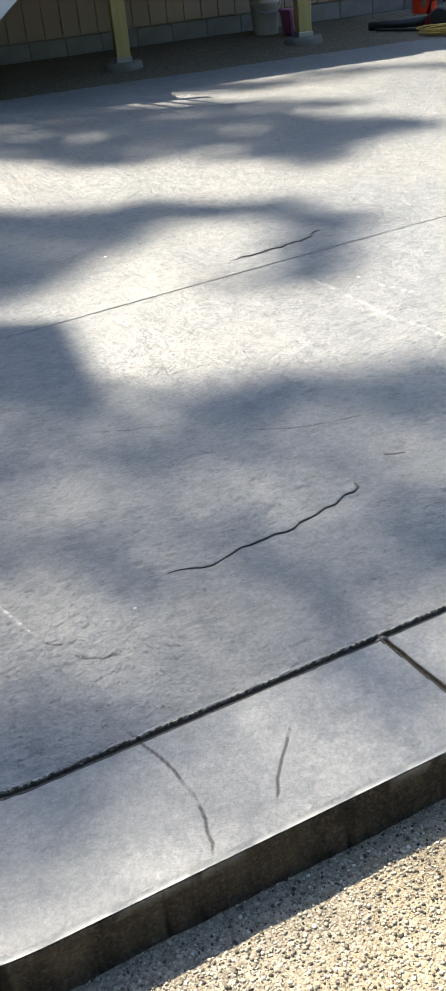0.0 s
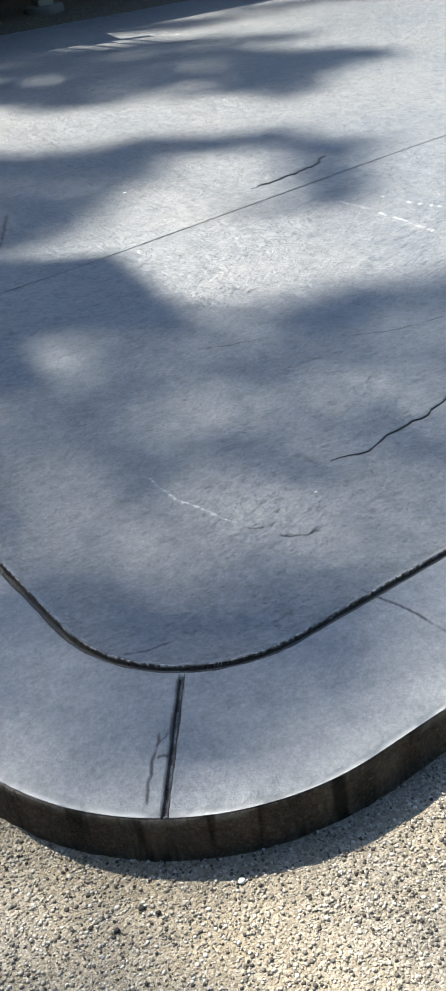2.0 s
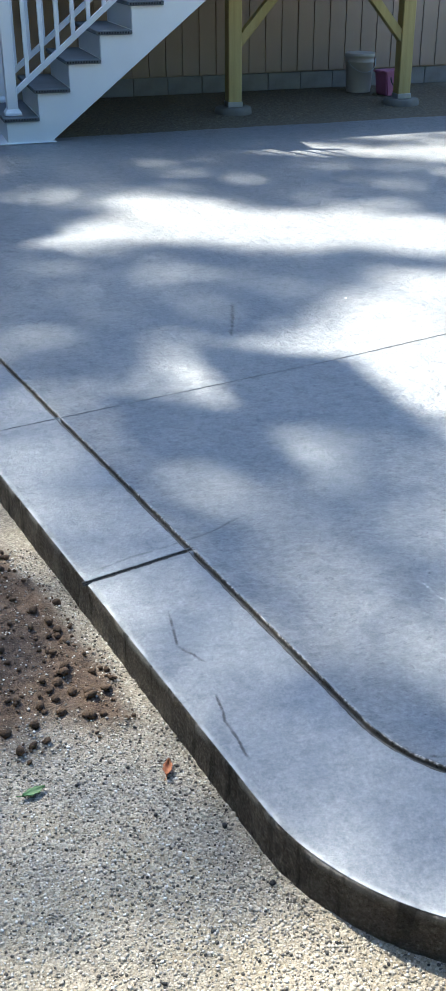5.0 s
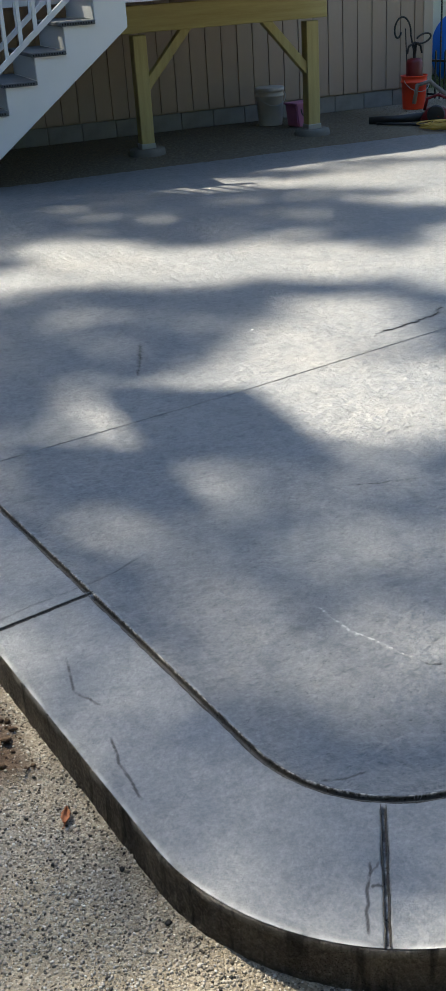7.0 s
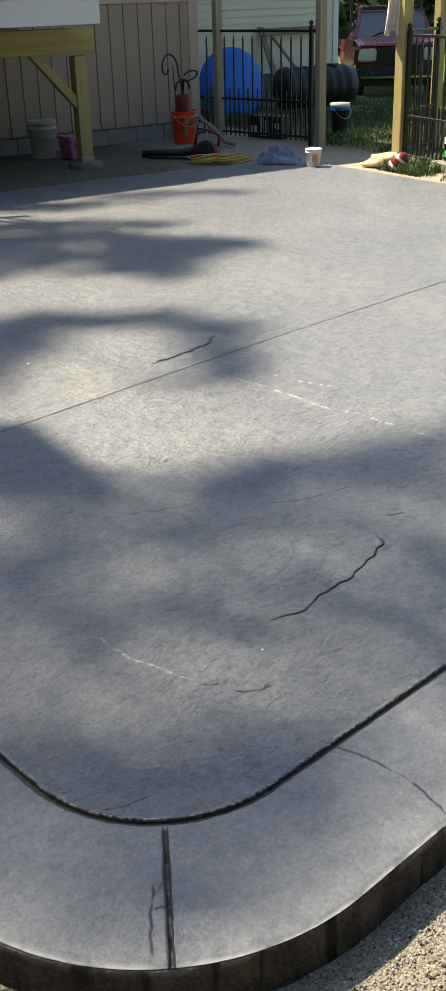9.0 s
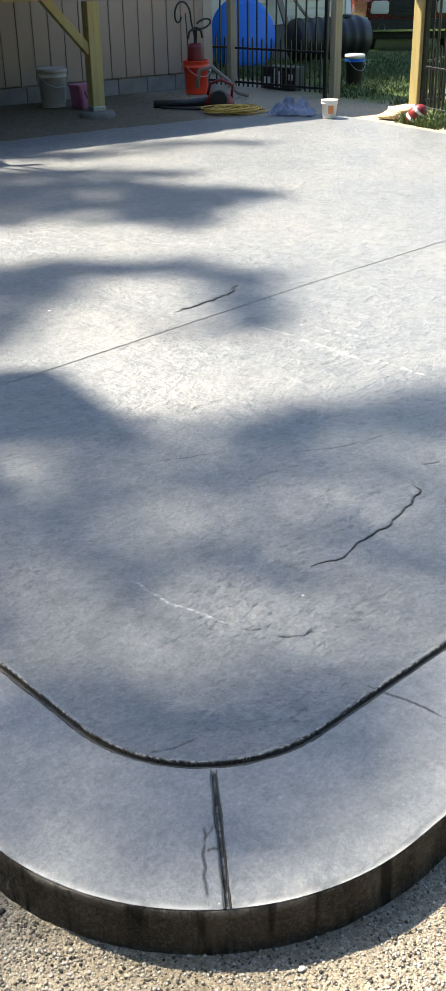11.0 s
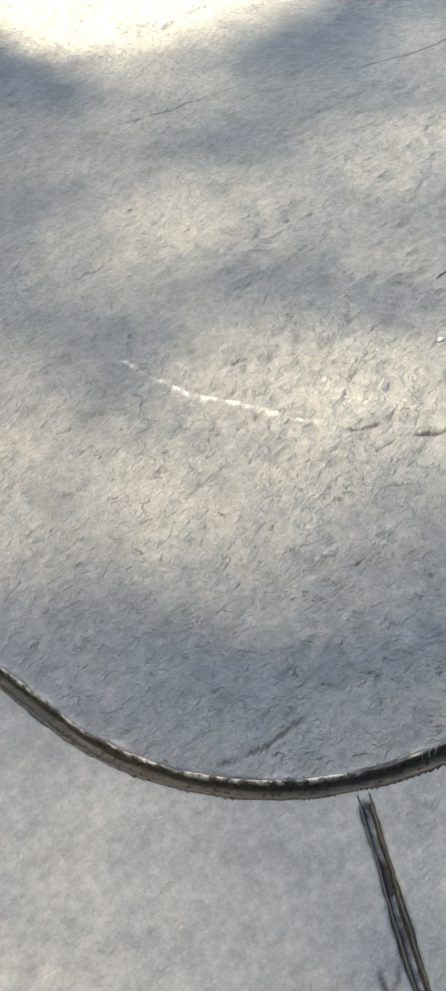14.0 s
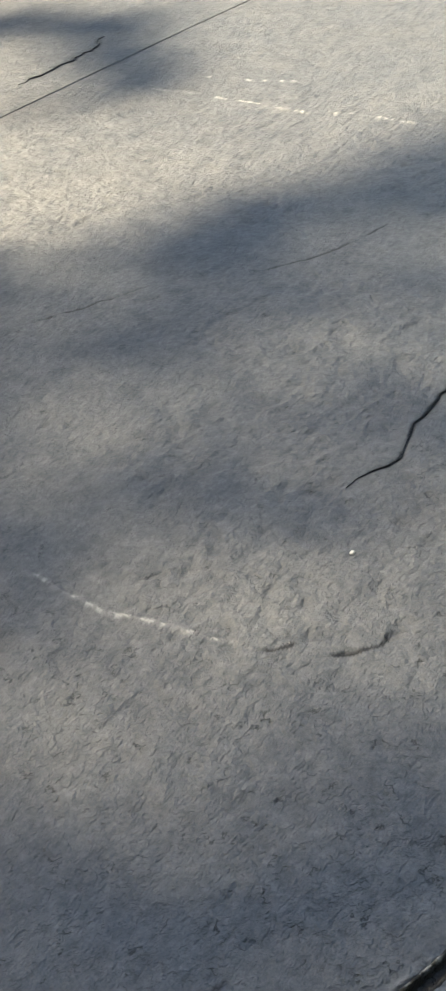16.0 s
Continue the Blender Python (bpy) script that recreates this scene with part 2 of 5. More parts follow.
def box(x0, x1, y0, y1, z0, z1, bevel=0.004, bm=None, m=None):
    bm = bm or bmesh.new()
    r = bmesh.ops.create_cube(bm, size=1.0)
    mat = Matrix.Translation(((x0 + x1) / 2, (y0 + y1) / 2, (z0 + z1) / 2)) @ Matrix.Diagonal((x1 - x0, y1 - y0, z1 - z0, 1))
    bmesh.ops.transform(bm, matrix=(m or Matrix()) @ mat, verts=r["verts"])
    if bevel:
        edges = list({e for v in r["verts"] for e in v.link_edges})
        bmesh.ops.bevel(bm, geom=edges, offset=bevel, segments=1, affect="EDGES", clamp_overlap=True)
    return bm


def lathe(profile, seg=24, bm=None, m=None):
    """A turned shape from (radius, z) pairs."""
    bm = bm or bmesh.new()
    rings = []
    for r, z in profile:
        if r < 1e-6:
            rings.append([bm.verts.new((0, 0, z))])
        else:
            rings.append([bm.verts.new((r * math.cos(2 * math.pi * k / seg), r * math.sin(2 * math.pi * k / seg), z)) for k in range(seg)])
    for a, b in zip(rings, rings[1:]):
        for k in range(seg):
            k2 = (k + 1) % seg
            if len(a) == 1 and len(b) == 1:
                continue
            if len(a) == 1:
                bm.faces.new((a[0], b[k], b[k2]))
            elif len(b) == 1:
                bm.faces.new((a[k], b[0], a[k2]))
            else:
                bm.faces.new((a[k], a[k2], b[k2], b[k]))
    bmesh.ops.recalc_face_normals(bm, faces=bm.faces)
    if m:
        bmesh.ops.transform(bm, matrix=m, verts=[v for r in rings for v in r])
    return bm


def tube(points, radius, seg=8, bm=None, closed=False):
    """A round bar along points."""
    bm = bm or bmesh.new()
    pts = [Vector(p) for p in points]
    n = len(pts)
    rings, side = [], None
    for i, p in enumerate(pts):
        a = pts[i - 1] if i or closed else p
        b = pts[(i + 1) % n] if i < n - 1 or closed else p
        d = (b - a).normalized()
        if side is None:
            side = d.orthogonal().normalized()
        side = (side - d * side.dot(d)).normalized()
        up = d.cross(side)
        rad = radius[i] if isinstance(radius, (list, tuple)) else radius
        rings.append([bm.verts.new(p + rad * (side * math.cos(2 * math.pi * k / seg) + up * math.sin(2 * math.pi * k / seg))) for k in range(seg)])
    for i in range(n if closed else n - 1):
        a, b = rings[i], rings[(i + 1) % n]
        for k in range(seg):
            bm.faces.new((a[k], a[(k + 1) % seg], b[(k + 1) % seg], b[k]))
    if not closed:
        bm.faces.new(rings[0][::-1])
        bm.faces.new(rings[-1])
    bmesh.ops.recalc_face_normals(bm, faces=bm.faces)
    return bm


def mesh_np(name, verts, quads, material, smooth=True, attrs=None, tris=False):
    """A mesh object straight from arrays."""
    k = 3 if tris else 4
    me = bpy.data.meshes.new(name)
    me.vertices.add(len(verts))
    me.vertices.foreach_set("co", np.ascontiguousarray(verts, dtype=np.float32).ravel())
    me.loops.add(len(quads) * k)
    me.loops.foreach_set("vertex_index", np.ascontiguousarray(quads, dtype=np.int32).ravel())
    me.polygons.add(len(quads))
    me.polygons.foreach_set("loop_start", np.arange(0, len(quads) * k, k, dtype=np.int32))
    me.polygons.foreach_set("use_smooth", np.full(len(quads), smooth))
    me.update(calc_edges=True)
    me.materials.append(material)
    for key, values in (attrs or {}).items():
        a = me.attributes.new(key, "FLOAT", "POINT")
        a.data.foreach_set("value", np.ascontiguousarray(values, dtype=np.float32))
    return new(name, me)


def vnoise(x, y, seed=0):
    """Smooth value noise on arrays, 0 to 1."""
    xi, yi = np.floor(x).astype(np.int64), np.floor(y).astype(np.int64)
    fx, fy = x - xi, y - yi
    fx, fy = fx * fx * fx * (fx * (fx * 6 - 15) + 10), fy * fy * fy * (fy * (fy * 6 - 15) + 10)

    def h(a, b):
        n = (a * 374761393 + b * 668265263 + seed * 1442695041) & 0x7FFFFFFF
        n = ((n ^ (n >> 13)) * 1274126177) & 0x7FFFFFFF
        return ((n ^ (n >> 16)) & 0xFFFF) / 65535.0

    a, b, c, d = h(xi, yi), h(xi + 1, yi), h(xi, yi + 1), h(xi + 1, yi + 1)
    return (a * (1 - fx) + b * fx) * (1 - fy) + (c * (1 - fx) + d * fx) * fy


def fbm(x, y, octaves=4, seed=0, gain=0.5):
    total, amp, norm = 0.0, 1.0, 0.0
    for k in range(octaves):
        total = total + amp * vnoise(x * 2**k + 17.3 * k, y * 2**k - 9.1 * k, seed + k)
        norm += amp
        amp *= gain
    return total / norm


def sstep(a, b, x):
    t = np.clip((x - a) / (b - a), 0, 1)
    return t * t * (3 - 2 * t)


def spaced(lo, near_lo, near_hi, hi, step, grow, most):
    """Grid lines: even between near_lo and near_hi, wider outwards."""
    mid = list(np.arange(near_lo, near_hi + step / 2, step))
    for sign, end, out in ((1, hi, mid), (-1, lo, None)):
        x, d, add = (mid[-1] if sign > 0 else mid[0]), step, []
        while sign * (end - x) > 1e-6:
            d = min(d * grow, most)
            x = x + sign * d
            if sign * (end - x) < d * 0.3:
                x = end
            add.append(x)
        mid = mid + add if sign > 0 else add[::-1] + mid
    return np.array(mid)


# ---- patio ----
CORNER, TURN = Vector((-0.207, -0.189)), radians(11.4)
UX, UY = math.cos(TURN), math.sin(TURN)
GROUND_Z = -0.125


def to_uv(x, y):
    dx, dy = x - CORNER.x, y - CORNER.y
    return dx * UX + dy * UY, -dx * UY + dy * UX


def to_xy(u, v):
    return CORNER.x + u * UX - v * UY, CORNER.y + u * UY + v * UX


def inside(u, v, u0, v0, r):
    """Distance inwards from the two straight edges and the round corner between them."""
    a, b = u - u0, v - v0
    flat = np.minimum(a, b)
    curve = r - np.hypot(np.minimum(a - r, 0), np.minimum(b - r, 0))
    return np.where((a < r) & (b < r), curve, flat)


def jagged(points, seed, amount=0.007):
    """A polyline with uneven steps between its points."""
    rng = random.Random(seed)
    out = [Vector(points[0])]
    for a, b in zip(points, points[1:]):
        a, b = Vector(a), Vector(b)
        n = max(2, int((b - a).length / 0.026))
        side = Vector((-(b - a).y, (b - a).x)).normalized()
        for k in range(1, n + 1):
            out.append(a.lerp(b, k / n) + side * rng.uniform(-amount, amount) * (k < n))
    return out


# stamped seams in the surface: points, depth, half width, step of one side
SEAMS = [
    ([(0.88, 0.94), (1.0, 0.93), (1.09, 0.98), (1.22, 1.0), (1.33, 1.05), (1.4, 1.08), (1.49, 1.14), (1.52, 1.23)], 0.008, 0.005, 0.0022),
    ([(1.76, 3.32), (2.01, 3.38), (2.19, 3.45), (2.3, 3.56)], 0.01, 0.012, 0.004),
    ([(0.385, 1.17), (0.407, 1.14), (0.418, 1.07), (0.43, 1.0), (0.456, 0.96), (0.48, 0.906), (0.505, 0.85), (0.534, 0.79)], 0.002, 0.004, 0.0),
    ([(0.534, 0.79), (0.55, 0.766), (0.585, 0.751)], 0.005, 0.004, 0.003),
    ([(0.586, 0.718), (0.626, 0.685), (0.658, 0.668), (0.682, 0.672), (0.713, 0.653)], 0.004, 0.004, 0.003),
    ([(0.65, 0.43), (0.68, 0.36), (0.73, 0.25), (0.75, 0.17), (0.75, 0.05), (0.74, 0.01)], 0.005, 0.004, 0.003),
    ([(0.99, 0.3), (0.94, 0.21), (0.89, 0.1)], 0.006, 0.004, 0.003),
    ([(0.08, 0.48), (0.14, 0.46), (0.21, 0.46)], 0.0035, 0.003, 0.002),
    ([(0.08, 0.223), (0.062, 0.187), (0.044, 0.163), (0.024, 0.13), (0.004, 0.099), (-0.012, 0.06), (-0.022, 0.035)], 0.005, 0.004, 0.003),
    ([(0.042, 0.152), (0.058, 0.149), (0.068, 0.143)], 0.005, 0.004, 0.003),
    ([(0.062, 0.187), (0.078, 0.192), (0.092, 0.205)], 0.003, 0.003, 0.002),
]
SEAMS += [
    ([(0.83, 1.84), (0.96, 1.81), (1.09, 1.78), (1.16, 1.77)], 0.0032, 0.004, 0.002),
    ([(1.31, 1.63), (1.45, 1.58), (1.57, 1.56), (1.7, 1.57)], 0.0032, 0.004, 0.002),
    ([(1.63, 1.29), (1.7, 1.27)], 0.008, 0.006, 0.003),
    ([(1.965, 2.97), (2.03, 2.75), (2.08, 2.47), (2.1, 2.29), (2.15, 2.2), (2.29, 1.65)], 0.002, 0.006, 0.0),
    ([(2.17, 2.85), (2.225, 2.63), (2.31, 2.49)], 0.002, 0.006, 0.0),
    ([(-0.34, 1.25), (-0.36, 1.07), (-0.3, 0.97)], 0.005, 0.004, 0.003),
    ([(-0.32, 0.86), (-0.33, 0.74), (-0.31, 0.58)], 0.004, 0.004, 0.003),
    ([(0.68, 3.85), (0.6, 3.6), (0.5, 3.32)], 0.006, 0.008, 0.003),
    ([(-0.54, 1.49), (-0.38, 1.55), (-0.12, 1.62), (0.06, 1.71)], 0.002, 0.005, 0.003),
]
# tooled and sawn joints: ends, depth, half width
JOINTS = [
    ((0.172, 0.335), (0.0, 0.0), 0.011, 0.0085),
    ((-0.196, 1.538), (-0.55, 1.446), 0.011, 0.008),
    ((1.277, 0.478), (1.375, 0.09), 0.011, 0.01),
    ((-0.67, 2.6), (0.83, 2.905), 0.008, 0.006),
    ((0.83, 2.905), (2.5, 3.31), 0.008, 0.006),
    ((2.5, 3.31), (6.6, 4.2), 0.008, 0.006),
]


def near_line(x, y, a, b):
    """Distance to a segment, and the side."""
    dx, dy = b[0] - a[0], b[1] - a[1]
    ll = dx * dx + dy * dy
    t = np.clip(((x - a[0]) * dx + (y - a[1]) * dy) / ll, 0, 1)
    px, py = x - (a[0] + t * dx), y - (a[1] + t * dy)
    return np.hypot(px, py), np.sign(dx * py - dy * px), t


def build_patio():
    us = spaced(-0.03, -0.03, 2.15, 9.2, 0.0037, 1.014, 0.06)
    vs = spaced(-0.03, -0.03, 2.1, 9.6, 0.0037, 1.014, 0.06)
    u, v = np.meshgrid(us, vs)
    u, v = u.ravel(), v.ravel()
    edge = inside(u, v, 0, 0, 0.65)
    x, y = to_xy(u, v)
    # relief of the stamp: slow swells, slate-like ridges, grit
    warp = fbm(x * 3, y * 3, 2, 5)
    z = 0.006 * (fbm(x * 1.3, y * 1.3, 3, 2) - 0.5) + 0.0075 * (fbm(x * 6, y * 6, 3, 23) - 0.5)
    chip = 1 - np.abs(2 * fbm(x * 16 + 1.5 * warp, y * 24 - warp, 4, 51, 0.6) - 1)
    z = z + 0.007 * (fbm(x * 24, y * 24, 4, 41, 0.7) - 0.5) + 0.009 * (chip - 0.8) * sstep(0.3, 0.6, fbm(x * 2.5, y * 2.5, 2, 33))
    low = 0.8 - chip
    stamp = 0.6 + 0.4 * sstep(0.0, 0.02, inside(u, v, 0.353, 0.37, 0.4))
    z = z * (0.55 + 0.45 * sstep(0.6, 1.0, stamp))
    # darker colour in the low relief, the joints and the cracks
    recess_dark = 0.12 * sstep(0.1, 0.35, low) * sstep(0.35, 0.65, fbm(x * 3, y * 3, 2, 35))
    # pale colour mask: worn edges, plus glints painted on seams and groove rim
    scuff_glint = np.zeros_like(x)
    field = inside(u, v, 0.353, 0.37, 0.4)
    wob = 0.004 * (vnoise(x * 30, y * 30, 3) - 0.5) + 0.002 * (vnoise(x * 90, y * 90, 4) - 0.5)
    g = np.abs(field + wob)
    z = np.where(g < 0.03, z * (0.35 + 0.65 * sstep(0.012, 0.03, g)), z)
    z = z - 0.024 * (1 - sstep(0.006, 0.0095, g))
    # broken pale rim inside the groove, glints painted as colour
    lip = sstep(0.006, 0.009, field + wob) * (1 - sstep(0.013, 0.022, field + wob)) * sstep(0.42, 0.6, fbm(x * 38, y * 38, 3, 63))
    scuff_glint = np.maximum(scuff_glint, 0.3 * lip)
    z = z + 0.0025 * lip
    for a, b, depth, w in JOINTS:
        m = (x > min(a[0], b[0]) - 0.05) & (x < max(a[0], b[0]) + 0.05) & (y > min(a[1], b[1]) - 0.05) & (y < max(a[1], b[1]) + 0.05)
        d, _, _ = near_line(x[m], y[m], a, b)
        d = np.abs(d + 0.003 * (vnoise(x[m] * 25, y[m] * 25, 8) - 0.5) + 0.003 * (vnoise(x[m] * 90, y[m] * 90, 9) - 0.5))
        if w > 0.0055:
            z[m] = z[m] * sstep(0.01, 0.03, d) - (0.02 * (1 - sstep(0.0045, 0.0075, d)) if w > 0.0075 else 0.0006)
            continue
        z[m] -= depth * np.exp(-((d / w) ** 2))
        recess_dark[m] = np.maximum(recess_dark[m], 0.95 - 0.95 * sstep(w * 0.6, w * 1.25, d))
    for n, (pts, depth, w, step) in enumerate(SEAMS):
        line = jagged(pts, n, 0.011 if n < 2 else 0.0035)
        xs, ys = [p.x for p in line], [p.y for p in line]
        m = (x > min(xs) - 0.15) & (x < max(xs) + 0.15) & (y > min(ys) - 0.15) & (y < max(ys) + 0.15)
        best, side, fade = np.full(m.sum(), 9.0), np.zeros(m.sum()), np.ones(m.sum())
        for k, (a, b) in enumerate(zip(line, line[1:])):
            d, s, t = near_line(x[m], y[m], a, b)
            nearer = d < best
            best, side = np.where(nearer, d, best), np.where(nearer, s, side)
            along = (k + t) / (len(line) - 1)
            fade = np.where(nearer, np.clip(np.minimum(along, 1 - along) * 8, 0.15, 1), fade)
        if n < 2:
            z[m] *= 0.15 + 0.85 * sstep(0.008, 0.03, best)
        cut = fade * np.exp(-((best / w) ** 2))
        z[m] += 0.06 * step * fade * side * np.exp(-best / 0.03) * (1 - np.exp(-((best / w) ** 2)))
        z[m] -= (0.15 if y[m].mean() < 0.6 or x[m].mean() < 0 else 0.4) * depth * cut
        # seams with step 0: their sun glint painted as a broken pale line
        if step == 0:
            lit = fade * np.exp(-((best / (0.0055 * vnoise(x[m] * 60, y[m] * 60, 6) + 0.0012)) ** 2))
            z[m] += 0.0022 * lit
            scuff_glint[m] = np.maximum(scuff_glint[m], lit * (0.25 + 0.75 * (vnoise(x[m] * 95, y[m] * 95, 5) > 0.52)))
        if step > 0:
            recess_dark[m] = np.maximum(recess_dark[m], np.clip(cut * 2.1 - 0.5, 0, 1) * np.clip(2.4 * vnoise(x[m] * 45, y[m] * 45, 15), 0.35, 1) * min(1, depth / 0.004))
    # worn arris, its pale colour also standing for the edge highlight, and edges of the sheet
    scuff_glint = np.maximum(scuff_glint, 0.5 * (1 - sstep(0.004, 0.016, edge)) * sstep(0.3, 0.6, fbm(x * 14, y * 14, 3, 61)))
    z = np.where(edge < 0.06, z * sstep(0.0, 0.03, edge), z) - 0.004 * (1 - sstep(0.004, 0.02, edge))
    # the rows just outside the round corner are drawn in to its line
    gx = inside(u + 1e-4, v, 0, 0, 0.65) - edge
    gy = inside(u, v + 1e-4, 0, 0, 0.65) - edge
    ln = np.maximum(np.hypot(gx, gy), 1e-9)
    pull = np.clip(0.003 - edge, 0, 0.02)
    u, v = u + gx / ln * pull, v + gy / ln * pull
    x, y = to_xy(u, v)
    x_max = 6.62 - 0.045 * (y - 6.1)
    y_max = 8.86 - 0.35 * np.clip(x - 5.2, 0, 2) + 0.02 * (vnoise(x * 3, x * 0, 4) - 0.5)
    out = (edge < -0.0125) | (x > x_max + 0.06) | (y > y_max + 0.06)
    x, y = np.minimum(x, x_max), np.minimum(y, y_max)
    nu, nv = len(us), len(vs)
    i = (np.arange(nv - 1)[:, None] * nu + np.arange(nu - 1)[None]).ravel()
    quads = np.stack([i, i + 1, i + 1 + nu, i + nu], 1)
    quads = quads[~out[quads].any(1)]
    used = np.unique(quads)
    remap = np.full(len(x), -1, dtype=np.int64)
    remap[used] = np.arange(len(used))
    verts = np.stack([x, y, z], 1)[used]
    ob = mesh_np("patio", verts, remap[quads], M_TOP, True, {"recess_dark": recess_dark[used], "scuff_glint": scuff_glint[used], "stamp": stamp[used]})
    return tagged(ob, "dark grey stamped concrete patio with a tooled border band and sealed sheen", "patio", kind="structure")


def build_curb(patio):
    """The upright face along the front and the side edge, with its rounded arris."""
    path = [(uu, 0.0, 0, -1) for uu in np.arange(8.4, 3.0, -0.06)] + [(uu, 0.0, 0, -1) for uu in np.arange(3.0, 0.65, -0.008)]
    path += [(0.65 - 0.65 * math.sin(a), 0.65 - 0.65 * math.cos(a), -math.sin(a), -math.cos(a)) for a in np.linspace(0, math.pi / 2, 130)]
    path += [(0.0, vv, -1, 0) for vv in np.arange(0.658, 3.0, 0.008)] + [(0.0, vv, -1, 0) for vv in np.arange(3.0, 9.1, 0.06)]
    prof = [(-0.03, -0.03), (-0.006, -0.008), (-0.0012, -0.0068), (0.0005, -0.011), (0.0, -0.03), (0.0, -0.055), (0.001, -0.08), (0.002, -0.105), (0.004, -0.13), (0.003, -0.22)]
    p = np.array(path)
    n, k = len(p), len(prof)
    uu = np.repeat(p[:, 0], k)
    vv = np.repeat(p[:, 1], k)
    nu, nv = np.repeat(p[:, 2], k), np.repeat(p[:, 3], k)
    d, z = np.tile([a for a, _ in prof], n), np.tile([b for _, b in prof], n)
    s = np.repeat(np.cumsum(np.r_[0, np.hypot(*np.diff(p[:, :2], axis=0).T)]), k)
    rough = (fbm(s * 9, z * 22, 4, 71) - 0.5) * 0.004 * sstep(-0.004, -0.03, z) + (vnoise(s * 45, z * 40, 72) - 0.5) * 0.0035
    mark = np.full(len(s), 9.0)
    for at in (8.4 - 0.65 + 1.02 + 0.12, 8.4 - 1.5):
        mark = np.minimum(mark, np.abs(s - at))
    d = d + rough - 0.007 * np.exp(-((mark / 0.006) ** 2)) * (z < -0.008)
    x, y = to_xy(uu + nu * d, vv + nv * d)
    i = (np.arange(n - 1)[:, None] * k + np.arange(k - 1)[None]).ravel()
    quads = np.stack([i, i + 1, i + 1 + k, i + k], 1)
    # pale line on the arris, wear and highlight in one colour
    scuff_glint = 0.8 * (1 - sstep(0.004, 0.012, np.abs(z + 0.007))) * sstep(0.4, 0.65, fbm(s * 12, z * 0, 3, 73))
    ob = mesh_np("curb_face", np.stack([x, y, z], 1), quads, M_CURB, True, {"scuff_glint": scuff_glint})
    ob.parent = patio
    ob["label"] = "charcoal rough concrete slab edge"


def joint_mat():
    m = Mat("tooled_joint", 0.3, 0, 0.5)
    n, f = m.noise(25, 5, 0.7), m.noise(160, 4, 0.7)
    c = m.mix(0.5, m.ramp(n, [(0.35, (0.012, 0.011, 0.01)), (0.7, (0.06, 0.045, 0.028))]), m.ramp(f, [(0.35, (0.008, 0.008, 0.008)), (0.75, (0.07, 0.062, 0.05))]))
    # groove floor lightened, the sky's glint put into its colour
    c = m.mix(m.attr("floor"), c, m.ramp(m.noise(70, 3, 0.6), [(0.4, (0.09, 0.09, 0.092)), (0.62, (0.34, 0.335, 0.33))]))
    # wet glints on the inner lip painted as broken pale colour
    c = m.mix(m.attr("lip"), c, m.ramp(m.noise(85, 4, 0.65), [(0.46, (0.05, 0.04, 0.028)), (0.6, (0.52, 0.48, 0.42))]))
    m.color(c)
    m.rough(f, 0.16, 0.45)
    m.bump(f, 0.004, 0.9)
    return m.m


M_JOINT = joint_mat()
M_SAWN = simple("sawn_concrete", (0.19, 0.19, 0.185), 0.7, 0, 0.6, 30, 0.002)


def build_joint(patio, path, name, width=1.0, lift=0.0, material=None, lip=0.0, floor=0.0):
    """A tooled groove: a rounded channel with fine arrises, swept along a path of slab coordinates."""
    prof = [(-0.0165, -0.004), (-0.0125, 0.001), (-0.0095, 0.0008), (-0.0078, -0.004), (-0.0055, -0.0095), (-0.0035, -0.0105), (0.0, -0.0108), (0.0035, -0.0105), (0.0055, -0.0095), (0.0078, -0.004), (0.0095, 0.0008), (0.0125, 0.001), (0.0165, -0.004)]
    p = np.array(path)
    t = np.gradient(p, axis=0)
    t /= np.linalg.norm(t, axis=1)[:, None]
    k, n = len(prof), len(p)
    d, z = np.tile([a for a, _ in prof], n) * np.repeat(np.broadcast_to(width, n), k), np.tile([b for _, b in prof], n)
    s = np.repeat(np.cumsum(np.r_[0, np.hypot(*np.diff(p, axis=0).T)]), k)
    base = np.tile([a for a, _ in prof], n)
    # raised inner lip, also the mask of its painted glints
    lip_glint = lip * (base < -0.009) * (base > -0.0135) * sstep(0.25, 0.5, fbm(s * 30, base * 200, 3, 93))
    # mask of the sky glint painted along the groove floor
    pale = floor * (np.abs(base) < 0.004) * sstep(0.25, 0.5, fbm(s * 24, base * 0, 3, 94))
    d = d + 0.003 * (fbm(s * 40, d * 60, 3, 91) - 0.5)
    z = z + 0.003 * lip_glint + 0.0022 * (fbm(s * 55, d * 300, 3, 92) - 0.5) + lift * (z > -0.0125)
    u = np.repeat(p[:, 0], k) - np.repeat(t[:, 1], k) * d
    v = np.repeat(p[:, 1], k) + np.repeat(t[:, 0], k) * d
    x, y = to_xy(u, v)
    i = (np.arange(n - 1)[:, None] * k + np.arange(k - 1)[None]).ravel()
    quads = np.stack([i, i + k, i + 1 + k, i + 1], 1)
    ob = mesh_np(name, np.stack([x, y, z], 1), quads, material or M_JOINT, True, {"lip": lip_glint, "floor": pale})
    ob.parent = patio
    ob["label"] = "dark tooled groove"


def uneven(n, seed):
    """Widths along a crack: thin at both ends, broken between."""
    f = np.linspace(0, 1, n)
    return (0.15 + 0.85 * np.clip(5 * np.minimum(f, 1 - f), 0, 1)) * np.clip(1.9 * vnoise(f * 23, f * 0, 95 + seed) - 0.1, 0.12, 1.2)


